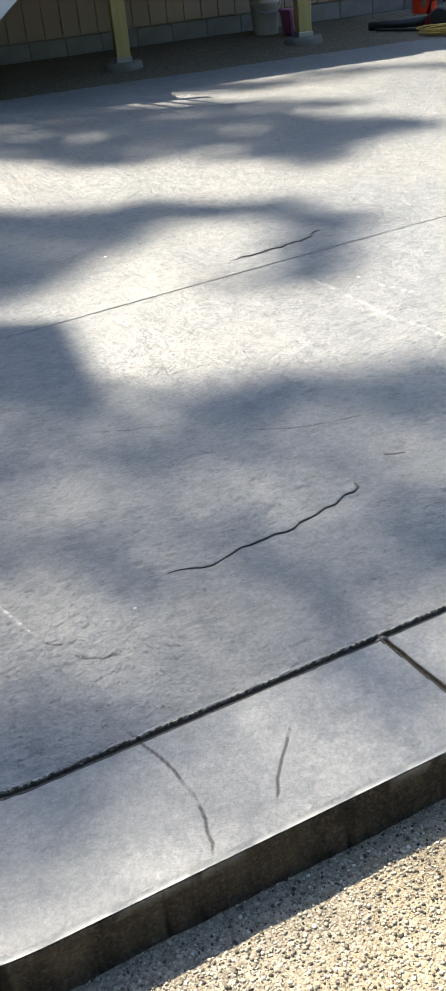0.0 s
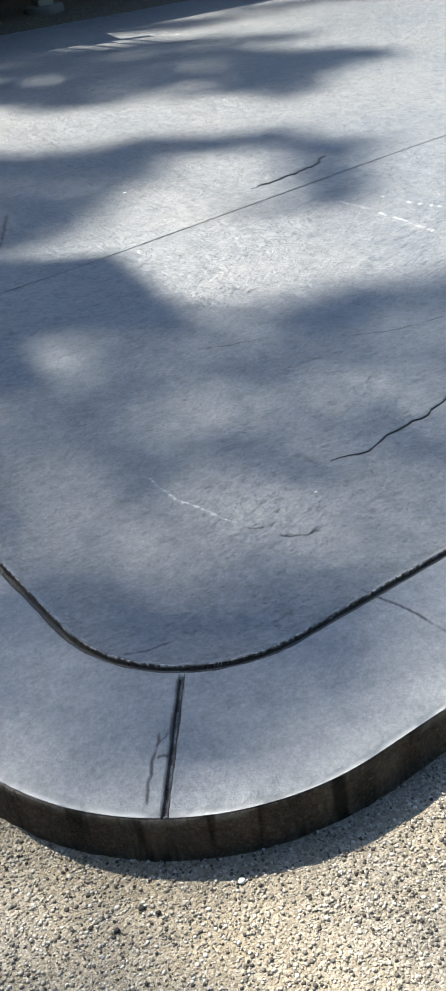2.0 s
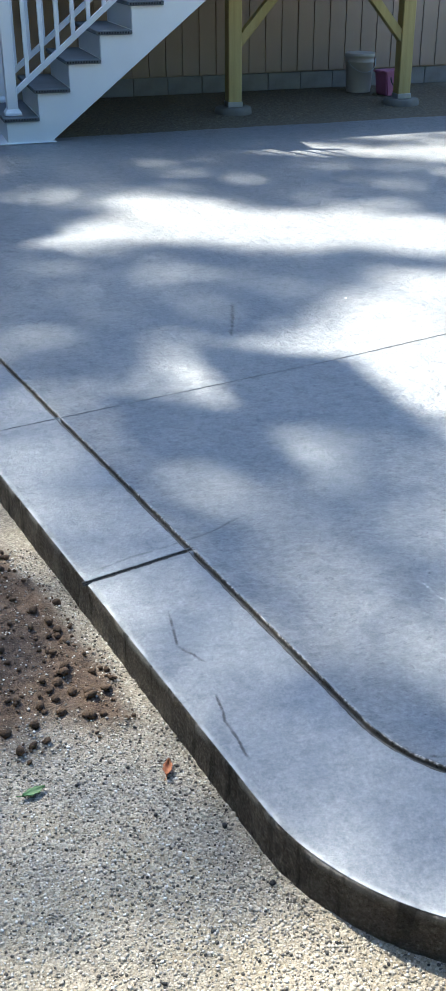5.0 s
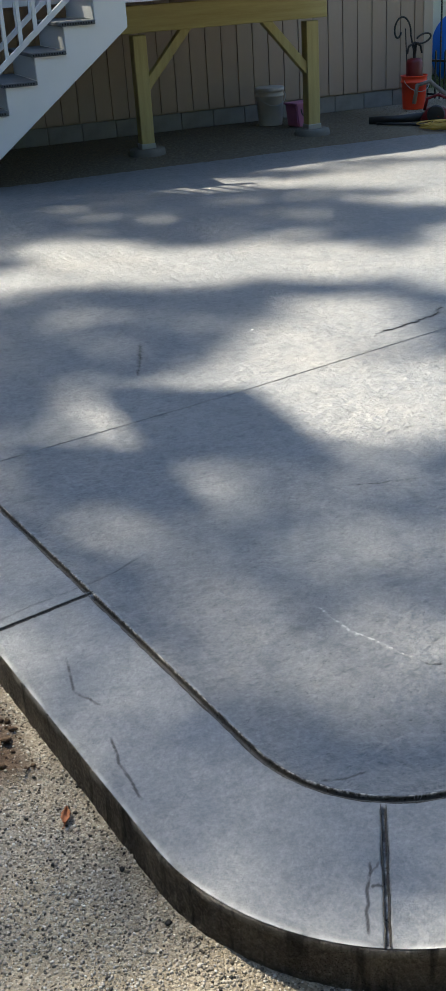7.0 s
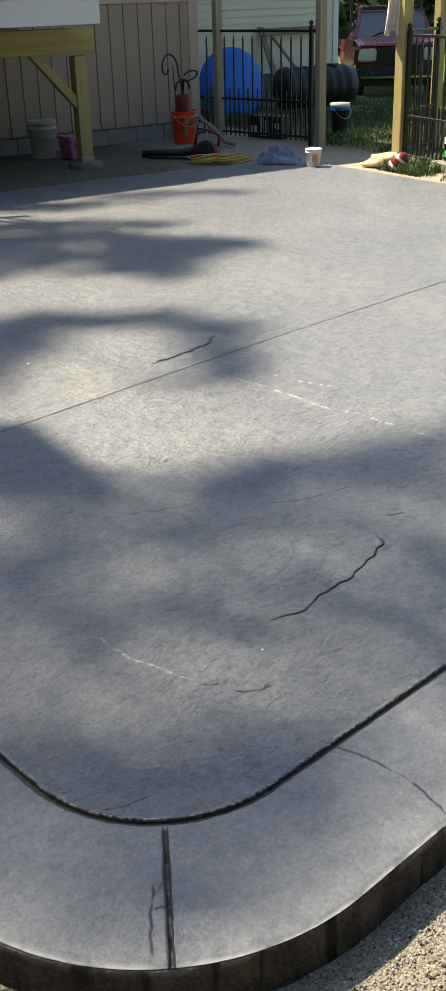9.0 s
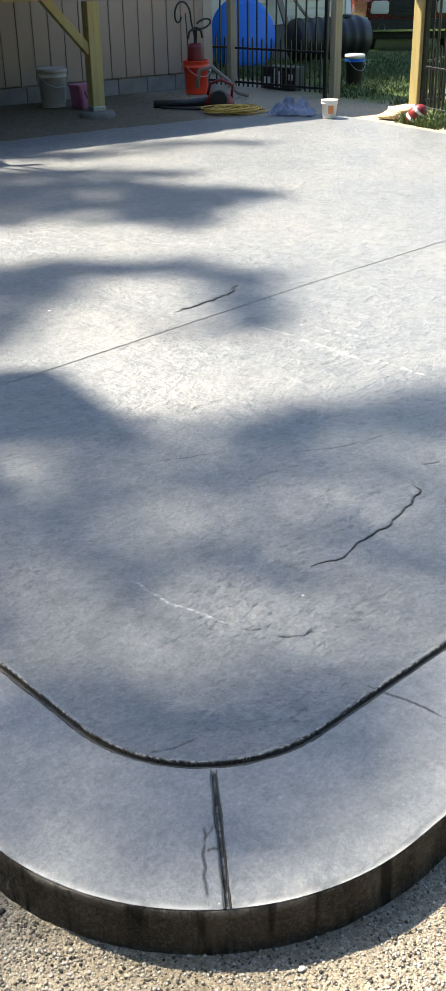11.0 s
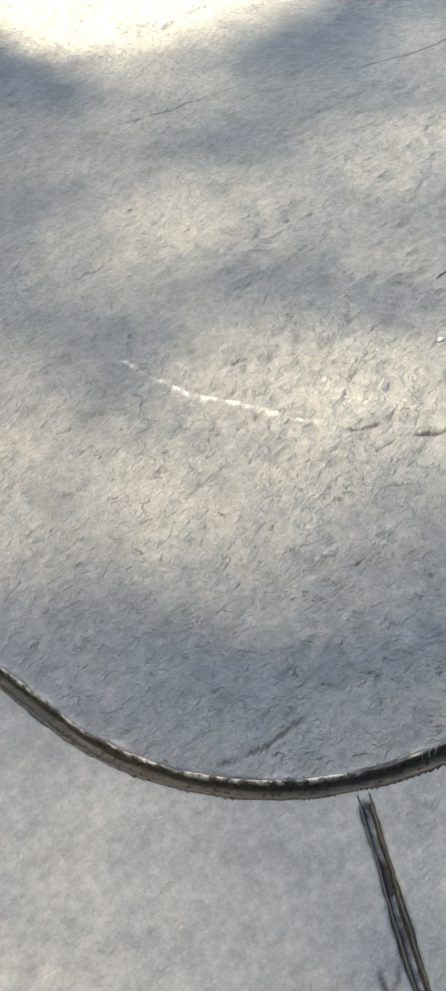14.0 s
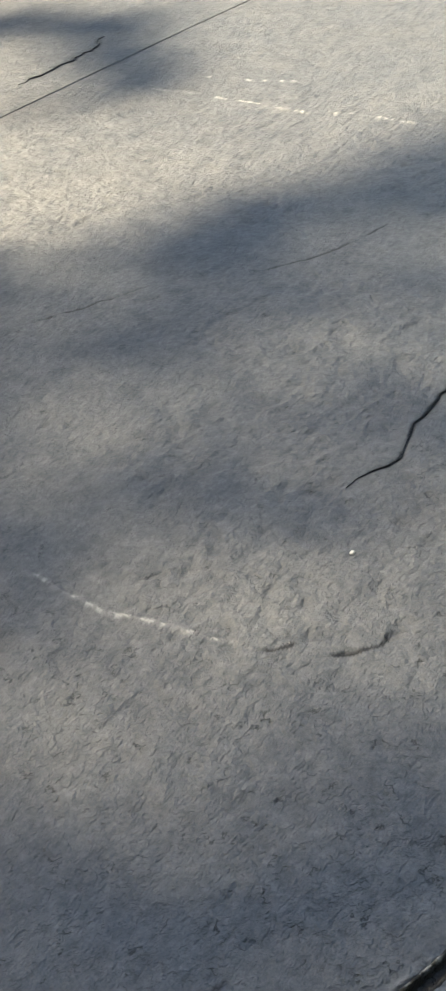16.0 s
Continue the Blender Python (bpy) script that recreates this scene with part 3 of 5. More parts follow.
patio = build_patio()
build_curb(patio)
ring = [(uu, 0.37) for uu in np.r_[np.arange(8.3, 2.4, -0.03), np.arange(2.4, 0.753, -0.004)]]
ring += [(0.753 - 0.4 * math.sin(a), 0.77 - 0.4 * math.cos(a)) for a in np.linspace(0, math.pi / 2, 160)]
ring += [(0.353, vv) for vv in np.r_[np.arange(0.774, 3.0, 0.004), np.arange(3.0, 9.0, 0.03)]]
build_joint(patio, ring, "border_joint", 0.8, lip=1.0)
for (ax, ay), (bx, by), _, w in JOINTS[:3]:
    (au, av), (bu, bv) = to_uv(ax, ay), to_uv(bx, by)
    build_joint(patio, [(au + (bu - au) * f, av + (bv - av) * f) for f in np.linspace(-0.045, 0.99, 110)], "band_joint", 0.52, floor=1.0)
for (ax, ay), (bx, by), _, w in JOINTS[3:6]:
    (au, av), (bu, bv) = to_uv(ax, ay), to_uv(bx, by)
    build_joint(patio, [(au + (bu - au) * f, av + (bv - av) * f) for f in np.linspace(0, 1, 240)], "saw_cut", 0.1 * (0.4 + uneven(240, int(ax * 9))), 0.0007, M_SAWN)
for n in (0, 1):
    line = jagged(SEAMS[n][0], n, 0.011)
    line = [a.lerp(b, k / 4) for a, b in zip(line, line[1:]) for k in range(4)]
    build_joint(patio, [to_uv(p.x, p.y) for p in line], "stamped_seam", (0.042, 0.08)[n] * uneven(len(line), n), 0.0004, M_JOINT)


# ---- ground ----
def ground_height(x, y):
    x, y = np.asarray(x, float), np.asarray(y, float)
    rise = np.maximum(sstep(5.0, 6.4, x), sstep(7.2, 8.6, y))
    z = GROUND_Z + rise * (0.105 - 0.03 * sstep(8.6, 8.9, y)) + 0.05 * sstep(9.0, 11, y) * (1 - sstep(7, 9, x)) - 0.4 * sstep(8.5, 16, x)
    u, v = to_uv(x, y)
    off = -inside(u, v, 0, 0, 0.65)
    z = z + (1 - rise) * (0.02 * (fbm(x * 2.2, y * 2.2, 3, 81) - 0.5) * sstep(0.02, 0.3, off) + 0.008 * (fbm(x * 14, y * 14, 3, 82) - 0.5))
    soil = soil_amount(x, y)
    z = z + soil * (0.018 + 0.05 * (fbm(x * 11, y * 11, 4, 83, 0.6) - 0.42))
    return z


def soil_amount(x, y):
    u, v = to_uv(x, y)
    off = -inside(u, v, 0, 0, 0.65)
    wob = fbm(x * 4, y * 4, 3, 84) - 0.5
    return sstep(0.03, 0.13, off + 0.15 * wob) * sstep(0.8, 1.02, y + 0.3 * wob) * sstep(0.1, -0.2, x) * (1 - sstep(5, 7, y))


def build_ground():
    xs = spaced(-400, -1.7, 2.4, 400, 0.02, 1.06, 30)
    ys = spaced(-400, -1.3, 2.2, 400, 0.02, 1.06, 30)
    x, y = np.meshgrid(xs, ys)
    x, y = x.ravel(), y.ravel()
    z = ground_height(x, y)
    n = len(xs)
    i = (np.arange(len(ys) - 1)[:, None] * n + np.arange(n - 1)[None]).ravel()
    quads = np.stack([i, i + 1, i + 1 + n, i + n], 1)
    wob = fbm(x * 1.5, y * 1.5, 4, 86) - 0.5
    turf = sstep(7.2, 8.0, x + 0.8 * wob - 0.45 * sstep(9.2, 8.2, y) * sstep(7.6, 8.2, y) * 1.2)
    turf = np.maximum(turf, sstep(14, 20, np.hypot(x, y)))
    straw = sstep(8.2, 8.9, y) * (1 - sstep(5.4, 6.2, x + wob)) * (1 - turf)
    ob = mesh_np("ground", np.stack([x, y, z], 1), quads, M_GROUND, True, {"soil": soil_amount(x, y), "turf": turf, "straw": straw})
    tagged(ob, "sandy gravel ground with bare soil, packed dirt and lawn", "ground", kind="structure")


build_ground()


# ---- house ----
WALL_Y, HOUSE_X = 11.2, 6.78


def house():
    h = empty("house", pose(0, WALL_Y, 0), "beige house with vertical plank siding on a grey block foundation", "house", kind="structure")
    body = part("wall", box(-7.0, HOUSE_X - 0.02, 0.012, 0.2, 0.19, 3.6, 0), M_SIDING, h)
    side = part("wall", box(HOUSE_X - 0.2, HOUSE_X - 0.012, 0.2, 7.5, 0.19, 3.6, 0), M_SIDING, h)
    part("wall", box(-7.0, HOUSE_X - 0.2, 7.3, 7.5, 0.0, 3.6, 0), M_SIDING, h)
    part("wall", box(-7.2, -7.0, 0.012, 7.5, 0.0, 3.6, 0), M_SIDING, h)
    shared = {}
    x, k = -6.98, 0
    while x < HOUSE_X - 0.2:
        w = 0.196
        if "me" not in shared:
            b = part("siding_board", box(0, w - 0.01, -0.012, 0.012, 0.2, 1.6, 0.003), M_SIDING, h)
            shared["me"] = b.data
        else:
            b = new("siding_board", shared["me"])
            b.parent = h
        b.location = (x, random.Random(k).uniform(-0.0015, 0.0015), 0)
        x, k = x + w, k + 1
    part("upper_siding", box(-7.0, HOUSE_X - 0.13, -0.012, 0.012, 1.7, 3.6, 0.003), M_SIDING, h)
    part("drip_board", box(-7.0, HOUSE_X + 0.3, -0.04, 0.012, 1.6, 1.7, 0.004), M_TRIM, h)
    part("corner_board", box(HOUSE_X - 0.12, HOUSE_X + 0.01, -0.026, 0.012, 0.2, 3.6, 0.004), M_TRIM, h)
    part("corner_board", box(HOUSE_X - 0.014, HOUSE_X + 0.012, 0.012, 0.12, 0.2, 3.6, 0.004), M_TRIM, h)
    found = part("foundation", box(-7.0, HOUSE_X - 0.03, 0.02, 0.2, -0.4, 0.19, 0), M_MORTAR, h, "grey concrete block foundation")
    part("foundation", box(HOUSE_X - 0.2, HOUSE_X - 0.03, 0.2, 7.4, -0.4, 0.19, 0), M_MORTAR, h)
    me = None
    for row, z0 in enumerate((-0.205, -0.005)):
        for c in range(34):
            if me is None:
                b = part("block", box(0.005, 0.395, 0.006, 0.05, 0.005, 0.19, 0.005), M_BLOCK, found)
                me = b.data
            else:
                b = new("block", me)
                b.parent = found
            b.location = (-6.95 + 0.4 * c + 0.2 * (row % 2) - 0.2, 0, z0)
    bm = bmesh.new()
    vs = [bm.verts.new(p) for p in ((-7.6, -0.68, 3.5), (HOUSE_X + 0.25, -0.68, 3.5), (HOUSE_X + 0.25, 3.75, 5.0), (-7.6, 3.75, 5.0), (-7.6, 7.8, 3.5), (HOUSE_X + 0.25, 7.8, 3.5))]
    f = [bm.faces.new([vs[i] for i in q]) for q in ((0, 1, 2, 3), (3, 2, 5, 4))]
    r = bmesh.ops.extrude_face_region(bm, geom=f)
    bmesh.ops.translate(bm, vec=(0, 0, 0.15), verts=[g for g in r["geom"] if isinstance(g, bmesh.types.BMVert)])
    bmesh.ops.recalc_face_normals(bm, faces=bm.faces)
    part("roof", bm, M_ROOF, h)
    for gx in (-7.0, HOUSE_X - 0.2):
        bm = bmesh.new()
        tri = [bm.verts.new(p) for p in ((gx, 0, 3.6), (gx, 7.5, 3.6), (gx, 3.75, 4.98))]
        fc = bm.faces.new(tri)
        r = bmesh.ops.extrude_face_region(bm, geom=[fc])
        bmesh.ops.translate(bm, vec=(0.15, 0, 0), verts=[g for g in r["geom"] if isinstance(g, bmesh.types.BMVert)])
        bmesh.ops.recalc_face_normals(bm, faces=bm.faces)
        part("gable", bm, M_SIDING, h)


house()

# ---- deck ----
BEAM_Y, DECK_Z = 9.93, 1.79


def deck_post(x, y):
    p = empty("deck_post", pose(x, y, 0.035), "square pressure-treated pine post on a round concrete footing", "post", "posts under the deck")
    part("post", box(-0.07, 0.07, -0.07, 0.07, 0.02, 1.09, 0.006), M_PINE_Z, p)
    part("post_base", box(-0.078, 0.078, -0.078, 0.078, 0.0, 0.05, 0.003), M_STEEL, p, "galvanised steel post base")
    rng = random.Random(int(x * 10))
    bm = lathe([(0.0, 0.0), (0.165, 0.0), (0.185, -0.01), (0.195, -0.05), (0.2, -0.14), (0.2, -0.3)], 28)
    for v in bm.verts:
        v.co.x *= 1 + rng.uniform(-0.02, 0.02)
        v.co.y *= 1 + rng.uniform(-0.02, 0.02)
    part("footing", bm, M_FOOT, p, "rough grey concrete footing", True)


def deck_brace(x, sign):
    """A knee brace from a post up to the beam."""
    b = empty("knee_brace", pose(x, BEAM_Y, 0.63), "diagonal pine knee brace under the deck beam", "brace", "braces of the deck")
    ln = 0.78
    part("brace", box(-0.045, 0.045, -0.045, 0.045, 0, ln, 0.005, m=Matrix.Rotation(sign * radians(42), 4, "Y")), M_PINE_Z, b)
    part("bolt", lathe([(0, -0.052), (0.012, -0.052), (0.012, -0.04)], 10, m=Matrix.Translation((sign * 0.07, 0, 0.07)) @ Matrix.Rotation(radians(90), 4, "X")), M_STEEL, b)


def deck():
    d = empty("deck", pose(0, 0, 0), "raised deck with pine beam and white rim boards", "deck")
    part("beam", box(2.43, 4.7, BEAM_Y - 0.085, BEAM_Y - 0.043, 1.15, 1.4, 0.006), M_PINE_X, d, "pine double beam")
    part("beam", box(2.45, 4.7, BEAM_Y - 0.04, BEAM_Y + 0.04, 1.152, 1.4, 0.006), M_PINE_X, d)
    for k in range(4):
        x = 2.5 + 0.44 * k
        part("joist", box(x - 0.019, x + 0.019, RIM_Y + 0.06, WALL_Y - 0.06, 1.49, 1.66, 0.003), M_PINE_X, d)
    part("rim_board", box(2.2, DECK_X1, RIM_Y, RIM_Y + 0.03, RIM_Z, 1.69, 0.004), M_WHITE, d, "white vinyl rim board")
    part("rim_board", box(DECK_X1 - 0.03, DECK_X1, RIM_Y + 0.03, WALL_Y - 0.06, RIM_Z, 1.69, 0.004), M_WHITE, d)
    for k in range(17):
        y = RIM_Y - 0.02 + 0.146 * k
        if y + 0.14 < WALL_Y - 0.04:
            part("deck_board", box(2.15, DECK_X1 + 0.02, y, y + 0.14, 1.692, 1.717, 0.003), M_TREAD, d)
    # deck carried on out of view, added to darken the space beneath
    part("walkway_rim", box(-4.0, 2.18, 9.76, 9.79, 1.47, 1.69, 0.004), M_WHITE, d)
    part("walkway", box(-4.0, 2.18, 9.79, WALL_Y - 0.05, 1.6, 1.7, 0.004), M_TREAD, d)
    part("ledger", box(2.3, 3.3, WALL_Y - 0.056, WALL_Y - 0.03, 1.5, 1.69, 0.004), M_PINE_X, d)


RIM_Y, RIM_Z, DECK_X1 = 9.2, 1.448, 4.48
deck()
for px in (2.62, 4.535):
    deck_post(px, BEAM_Y)
deck_brace(2.66, 1)
deck_brace(4.495, -1)

# ---- stairs ----
ST_Y0, ST_Y1, RISE, RUN = 8.65, 9.72, 0.2255, 0.288


def stairs():
    s = empty("staircase", pose(0.14, ST_Y0, 0), "white outdoor staircase with dark grey composite treads and white railings", "stairs")
    n = 7
    for yy in (0.0, ST_Y1 - ST_Y0 - 0.04):
        pts = [(0.0, 0.0)]
        for i in range(n):
            pts += [(i * RUN, (i + 1) * RISE - 0.04), ((i + 1) * RUN, (i + 1) * RISE - 0.04)]
        pts += [(n * RUN, n * RISE - 0.31), (0.37, 0.0)]
        bm = bmesh.new()
        a = [bm.verts.new((x, yy, z)) for x, z in pts]
        b = [bm.verts.new((x, yy + 0.04, z)) for x, z in pts]
        bm.faces.new(a)
        bm.faces.new(b[::-1])
        for k in range(len(pts)):
            k2 = (k + 1) % len(pts)
            bm.faces.new((a[k], b[k], b[k2], a[k2]))
        bmesh.ops.recalc_face_normals(bm, faces=bm.faces)
        part("stringer", bm, M_WHITE, s, "white stringer")
    for i in range(n):
        part("riser", box(i * RUN - 0.004, i * RUN + 0.012, 0.04, 1.03, i * RISE, (i + 1) * RISE - 0.042, 0.002), M_RISER, s)
        tread = part("tread", box(i * RUN - 0.03, (i + 1) * RUN - 0.006, -0.025, 1.09, (i + 1) * RISE - 0.038, (i + 1) * RISE - 0.004, 0.004), M_TREAD, s, "dark grey hollow composite tread")
        # hollow cores drawn as near-black plates, their inner shade as colour
        bm = bmesh.new()
        for k in range(12):
            xx = i * RUN - 0.018 + k * 0.0235
            box(xx, xx + 0.013, -0.0275, -0.022, (i + 1) * RISE - 0.03, (i + 1) * RISE - 0.013, 0, bm)
        part("core_hole", bm, M_HOLE, tread)
    part("pad", box(-0.25, 0.42, -0.02, 1.1, 0.001, 0.012, 0.004), M_WHITE, s)
    slope = RISE / RUN
    for yy in (0.17, 1.0):
        z0 = RISE
        newel = part("newel", box(0.03, 0.125, yy - 0.048, yy + 0.048, z0, z0 + 1.15, 0.005), M_WHITE, s, "white newel post")
        part("newel_skirt", lathe([(0.0, 0.0), (0.102, 0.0), (0.102, 0.02), (0.08, 0.045), (0.069, 0.05)], 4, m=Matrix.Translation((0.078, yy, z0)) @ Matrix.Rotation(radians(45), 4, "Z")), M_WHITE, newel)
        for rz, name in ((0.19, "bottom_rail"), (0.98, "top_rail")):
            bm = bmesh.new()
            q = []
            for x in (0.12, n * RUN + 0.1):
                zc = z0 + rz + (x - 0.12) * slope
                q.append([bm.verts.new((x, yy + dy, zc + dz)) for dy, dz in ((-0.025, -0.028), (0.025, -0.028), (0.025, 0.028), (-0.025, 0.028))])
            for k in range(4):
                bm.faces.new((q[0][k], q[0][(k + 1) % 4], q[1][(k + 1) % 4], q[1][k]))
            bm.faces.new(q[0])
            bm.faces.new(q[1])
            bmesh.ops.recalc_face_normals(bm, faces=bm.faces)
            part(name, bm, M_WHITE, s)
        me = None
        for k in range(13):
            x = 0.235 + 0.142 * k
            if me is None:
                b = part("baluster", box(-0.017, 0.017, -0.017, 0.017, 0, 0.82, 0.003), M_WHITE, s)
                me = b.data
            else:
                b = new("baluster", me)
                b.parent = s
            b.location = (x, yy, z0 + 0.19 + (x - 0.12) * slope)
    return s


stairs()


# ---- unseen trees, leaves placed so that their shade falls over the patio ----
def leaf_mat():
    m = Mat("tree_leaf", 0.5, 0, 0.4)
    n = m.t.nodes.new("ShaderNodeNewGeometry")
    m.color(m.ramp(n.outputs["Random Per Island"], [(0.0, (0.03, 0.055, 0.014)), (0.6, (0.06, 0.1, 0.025)), (1.0, (0.12, 0.15, 0.04))]))
    return m.m


M_LEAF = leaf_mat()
M_BARK = simple("bark", (0.13, 0.1, 0.08), 0.9, 0, 0.45, 16, 0.02, 0.2, (1, 1, 0.2))


def tree(base, area, density, most, seed, size=0.15):
    """A trunk with limbs and a crown of leaves. area: the stretch of ground under its shade; density: leaves per square metre of that ground, at most `most`."""
    rng = np.random.default_rng(seed)
    t = empty("tree", pose(base[0], base[1], -0.1), "unseen tall tree behind the house, leaves placed to cast shade", "tree", "trees")
    trunk = [Vector((0.25 * math.sin(k * 0.9 + seed), 0.2 * math.cos(k * 1.3 + seed) - 0.2, 19.0 * k / 8)) for k in range(9)]
    part("trunk", tube(trunk, [0.32 - 0.025 * k for k in range(9)], 12), M_BARK, t, smooth=True)
    x0, x1, y0, y1 = area
    count = int((x1 - x0) * (y1 - y0) * most * (0.15 / size) ** 2)
    x, y = rng.uniform(x0, x1, count), rng.uniform(y0, y1, count)
    ok = rng.random(count) * most < density(x, y)
    x, y = x[ok], y[ok]
    count = len(x)
    high = 23.0 + 4 * fbm(x * 0.8, y * 0.8, 2, seed) + rng.normal(0, 0.45, count)
    way = np.array(SUN_DIR / SUN_DIR.z)
    pos = np.stack([x - base[0], y - base[1], 0.1 + 0 * x], 1) + high[:, None] * way
    limbs = bmesh.new()
    for n in range(7):
        c, a = Vector(pos[(n * 97 + 13) % count]), trunk[5 + n % 4]
        tube([a, a.lerp(c, 0.5) + Vector((0, 0, 0.8)), c], [0.022, 0.016, 0.01], 6, limbs)
    a = rng.normal(size=(count, 3))
    a /= np.linalg.norm(a, axis=1)[:, None]
    b = np.cross(a, rng.normal(size=(count, 3)))
    b /= np.linalg.norm(b, axis=1)[:, None]
    s = size * (0.7 + 0.6 * rng.random(count))[:, None]
    v = np.stack([pos - a * s, pos + b * s * 0.55, pos + a * s, pos - b * s * 0.55], 1).reshape(-1, 3)
    crown = mesh_np("crown", v, np.arange(len(v)).reshape(-1, 4), M_LEAF, False)
    crown.parent = t
    part("limb", limbs, M_BARK, t, smooth=True)
    return t


def oval(x, y, cx, cy, rx, ry, turn, soft=0.18):
    """1 inside a turned oval, 0 outside, with a soft rim."""
    c, s = math.cos(radians(turn)), math.sin(radians(turn))
    a, b = (x - cx) * c + (y - cy) * s, -(x - cx) * s + (y - cy) * c
    return sstep(1 + soft, 1 - soft, np.hypot(a / rx, b / ry))


# thin places in the near crown: x, y, half width, half depth, turn, share of leaves left
GAPS = [
    (1.25, 1.3, 0.27, 0.2, -16, 0.7), (0.64, 0.74, 0.3, 0.2, -25, 0.7), (0.28, 1.02, 0.2, 0.2, -30, 0.72), (0.92, 0.5, 0.2, 0.14, -16, 0.62),
    (0.5, 1.42, 0.16, 0.18, -14, 0.7), (1.75, 1.3, 0.2, 0.25, -20, 0.72),
]


def near_shade(x, y):
    u, v = to_uv(x, y)
    field, edge = inside(u, v, 0.353, 0.37, 0.4), inside(u, v, 0, 0, 0.65)
    rim = np.interp(x, [0.2, 0.5, 0.95, 1.5, 2.0, 2.8], [2.56, 2.42, 2.24, 2.04, 1.9, 1.8])
    d = np.where(field > 0, 112 + 18 * sstep(0.75, 0.25, rim - y) + 75 * sstep(0.32, 0.08, field) * sstep(0.9, 0.5, x), np.interp(x, [-0.5, 0.1, 0.6, 1.2], [140, 116, 100, 66]))
    d = np.where(edge > 0, d, np.interp(x, [-0.5, -0.15, 0.2], [88, 42, 20]))
    for cx, cy, rx, ry, turn, left in GAPS:
        d = d * (1 - (1 - left) * oval(x, y, cx, cy, rx, ry, turn, 0.4))
    d = d * (0.86 + 0.28 * fbm(x * 2.4, y * 2.4, 2, 101))
    return d * np.where(x < 0.2, 1.0, sstep(0.04, -0.06, y - rim))


# spots of dense shade on the middle and the far end of the patio, cast by leaves placed for them: x, y, half width,
# half depth, turn, leaves per square metre
MIDDLE = [
    (0.5, 4.45, 1.1, 0.6, -19, 190), (0.22, 3.7, 0.75, 0.52, -19, 180), (-0.22, 3.2, 0.34, 0.4, -19, 130), (0.95, 3.92, 0.34, 0.5, -22, 170), (-0.65, 3.9, 0.8, 1.4, -19, 170),
    (1.24, 4.5, 0.64, 0.26, -19, 180), (1.96, 4.1, 0.75, 0.17, -30, 190), (2.3, 3.5, 0.18, 0.28, -30, 200), (2.12, 3.14, 0.16, 0.32, -30, 190), (1.77, 3.02, 0.2, 0.1, -30, 110),
    (-1.3, 3.0, 0.7, 1.2, 0, 130),
]
FAR_END = [
    (1.15, 7.12, 1.4, 0.85, -19, 190), (2.5, 6.35, 0.9, 0.6, -19, 190), (-0.25, 6.38, 0.77, 1.1, -19, 120), (2.72, 5.75, 0.9, 0.62, -30, 190), (3.45, 5.42, 0.4, 0.26, -30, 170),
    (2.82, 4.83, 0.33, 0.14, -30, 90), (2.08, 6.46, 0.57, 0.95, -30, 170), (3.09, 6.7, 0.77, 0.22, -30, 120), (4.24, 7.7, 0.88, 0.22, -30, 80), (3.02, 7.9, 0.86, 0.22, -30, 120),
    (0.4, 8.0, 1.7, 0.55, 0, 180), (-1.2, 6.0, 0.8, 2.0, 0, 120),
]
# the same for shade wanted on the lawn and the truck
YARD = [
    (9.2, 10.2, 1.4, 1.5, 0, 60), (10.6, 12.6, 1.6, 1.2, 0, 100), (14.4, 15.9, 1.9, 1.5, 0, 170), (15.9, 18.2, 2.2, 1.8, 0, 150), (9.6, 13.6, 1.2, 0.6, 0, 140),
]


def boughs(spots, seed):
    def density(x, y):
        wx, wy = x + 0.16 * (fbm(x * 2.2, y * 2.2, 2, seed) - 0.5), y + 0.3 * (fbm(x * 2.2, y * 2.2, 2, seed + 5) - 0.5)
        d = 0.0 * x
        for cx, cy, rx, ry, turn, most in spots:
            d = np.maximum(d, most * oval(wx, wy, cx, cy, rx, ry, turn))
        return d * (0.8 + 0.4 * fbm(x * 3, y * 3, 2, seed + 9)) * ((y > 2.85) | (x > 0.3))
    return density


tree((-6.0, 26.0), (-1.3, 3.2, -0.7, 2.85), near_shade, 260, 3, 0.1)
tree((-9.5, 24.5), (-2.2, 3.2, 1.8, 5.4), boughs(MIDDLE, 111), 240, 7)
tree((-7.5, 32.0), (-2.2, 5.4, 4.5, 8.8), boughs(FAR_END, 121), 240, 11)
tree((2.0, 38.0), (7.5, 18.5, 8.5, 20.5), boughs(YARD, 131), 210, 13, 0.2)


def woods():
    """Foliage added round the place, out of the camera's sight, to cut the sky's fill light."""
    rng = np.random.default_rng(51)
    n = 24000
    a = rng.uniform(radians(105), radians(345), n)
    r = 18 + 3 * rng.normal(0, 1, n)
    h = 15 * rng.random(n) ** 0.8 * (0.6 + 0.6 * vnoise(a * 6, a * 0, 3))
    c = np.stack([r * np.cos(a), r * np.sin(a), -0.2 + h], 1)
    p = rng.normal(size=(n, 3))
    p /= np.linalg.norm(p, axis=1)[:, None]
    q = np.cross(p, rng.normal(size=(n, 3)))
    q /= np.linalg.norm(q, axis=1)[:, None]
    k = 0.5 * (0.6 + 0.8 * rng.random(n))[:, None]
    v = np.stack([c - p * k, c + q * k * 0.7, c + p * k, c - q * k * 0.7], 1).reshape(-1, 3)
    ob = mesh_np("woods", v, np.arange(len(v)).reshape(-1, 4), M_LEAF, False)
    tagged(ob, "unseen ring of green leaves added to dim the sky light", "trees", kind="stuff")


woods()


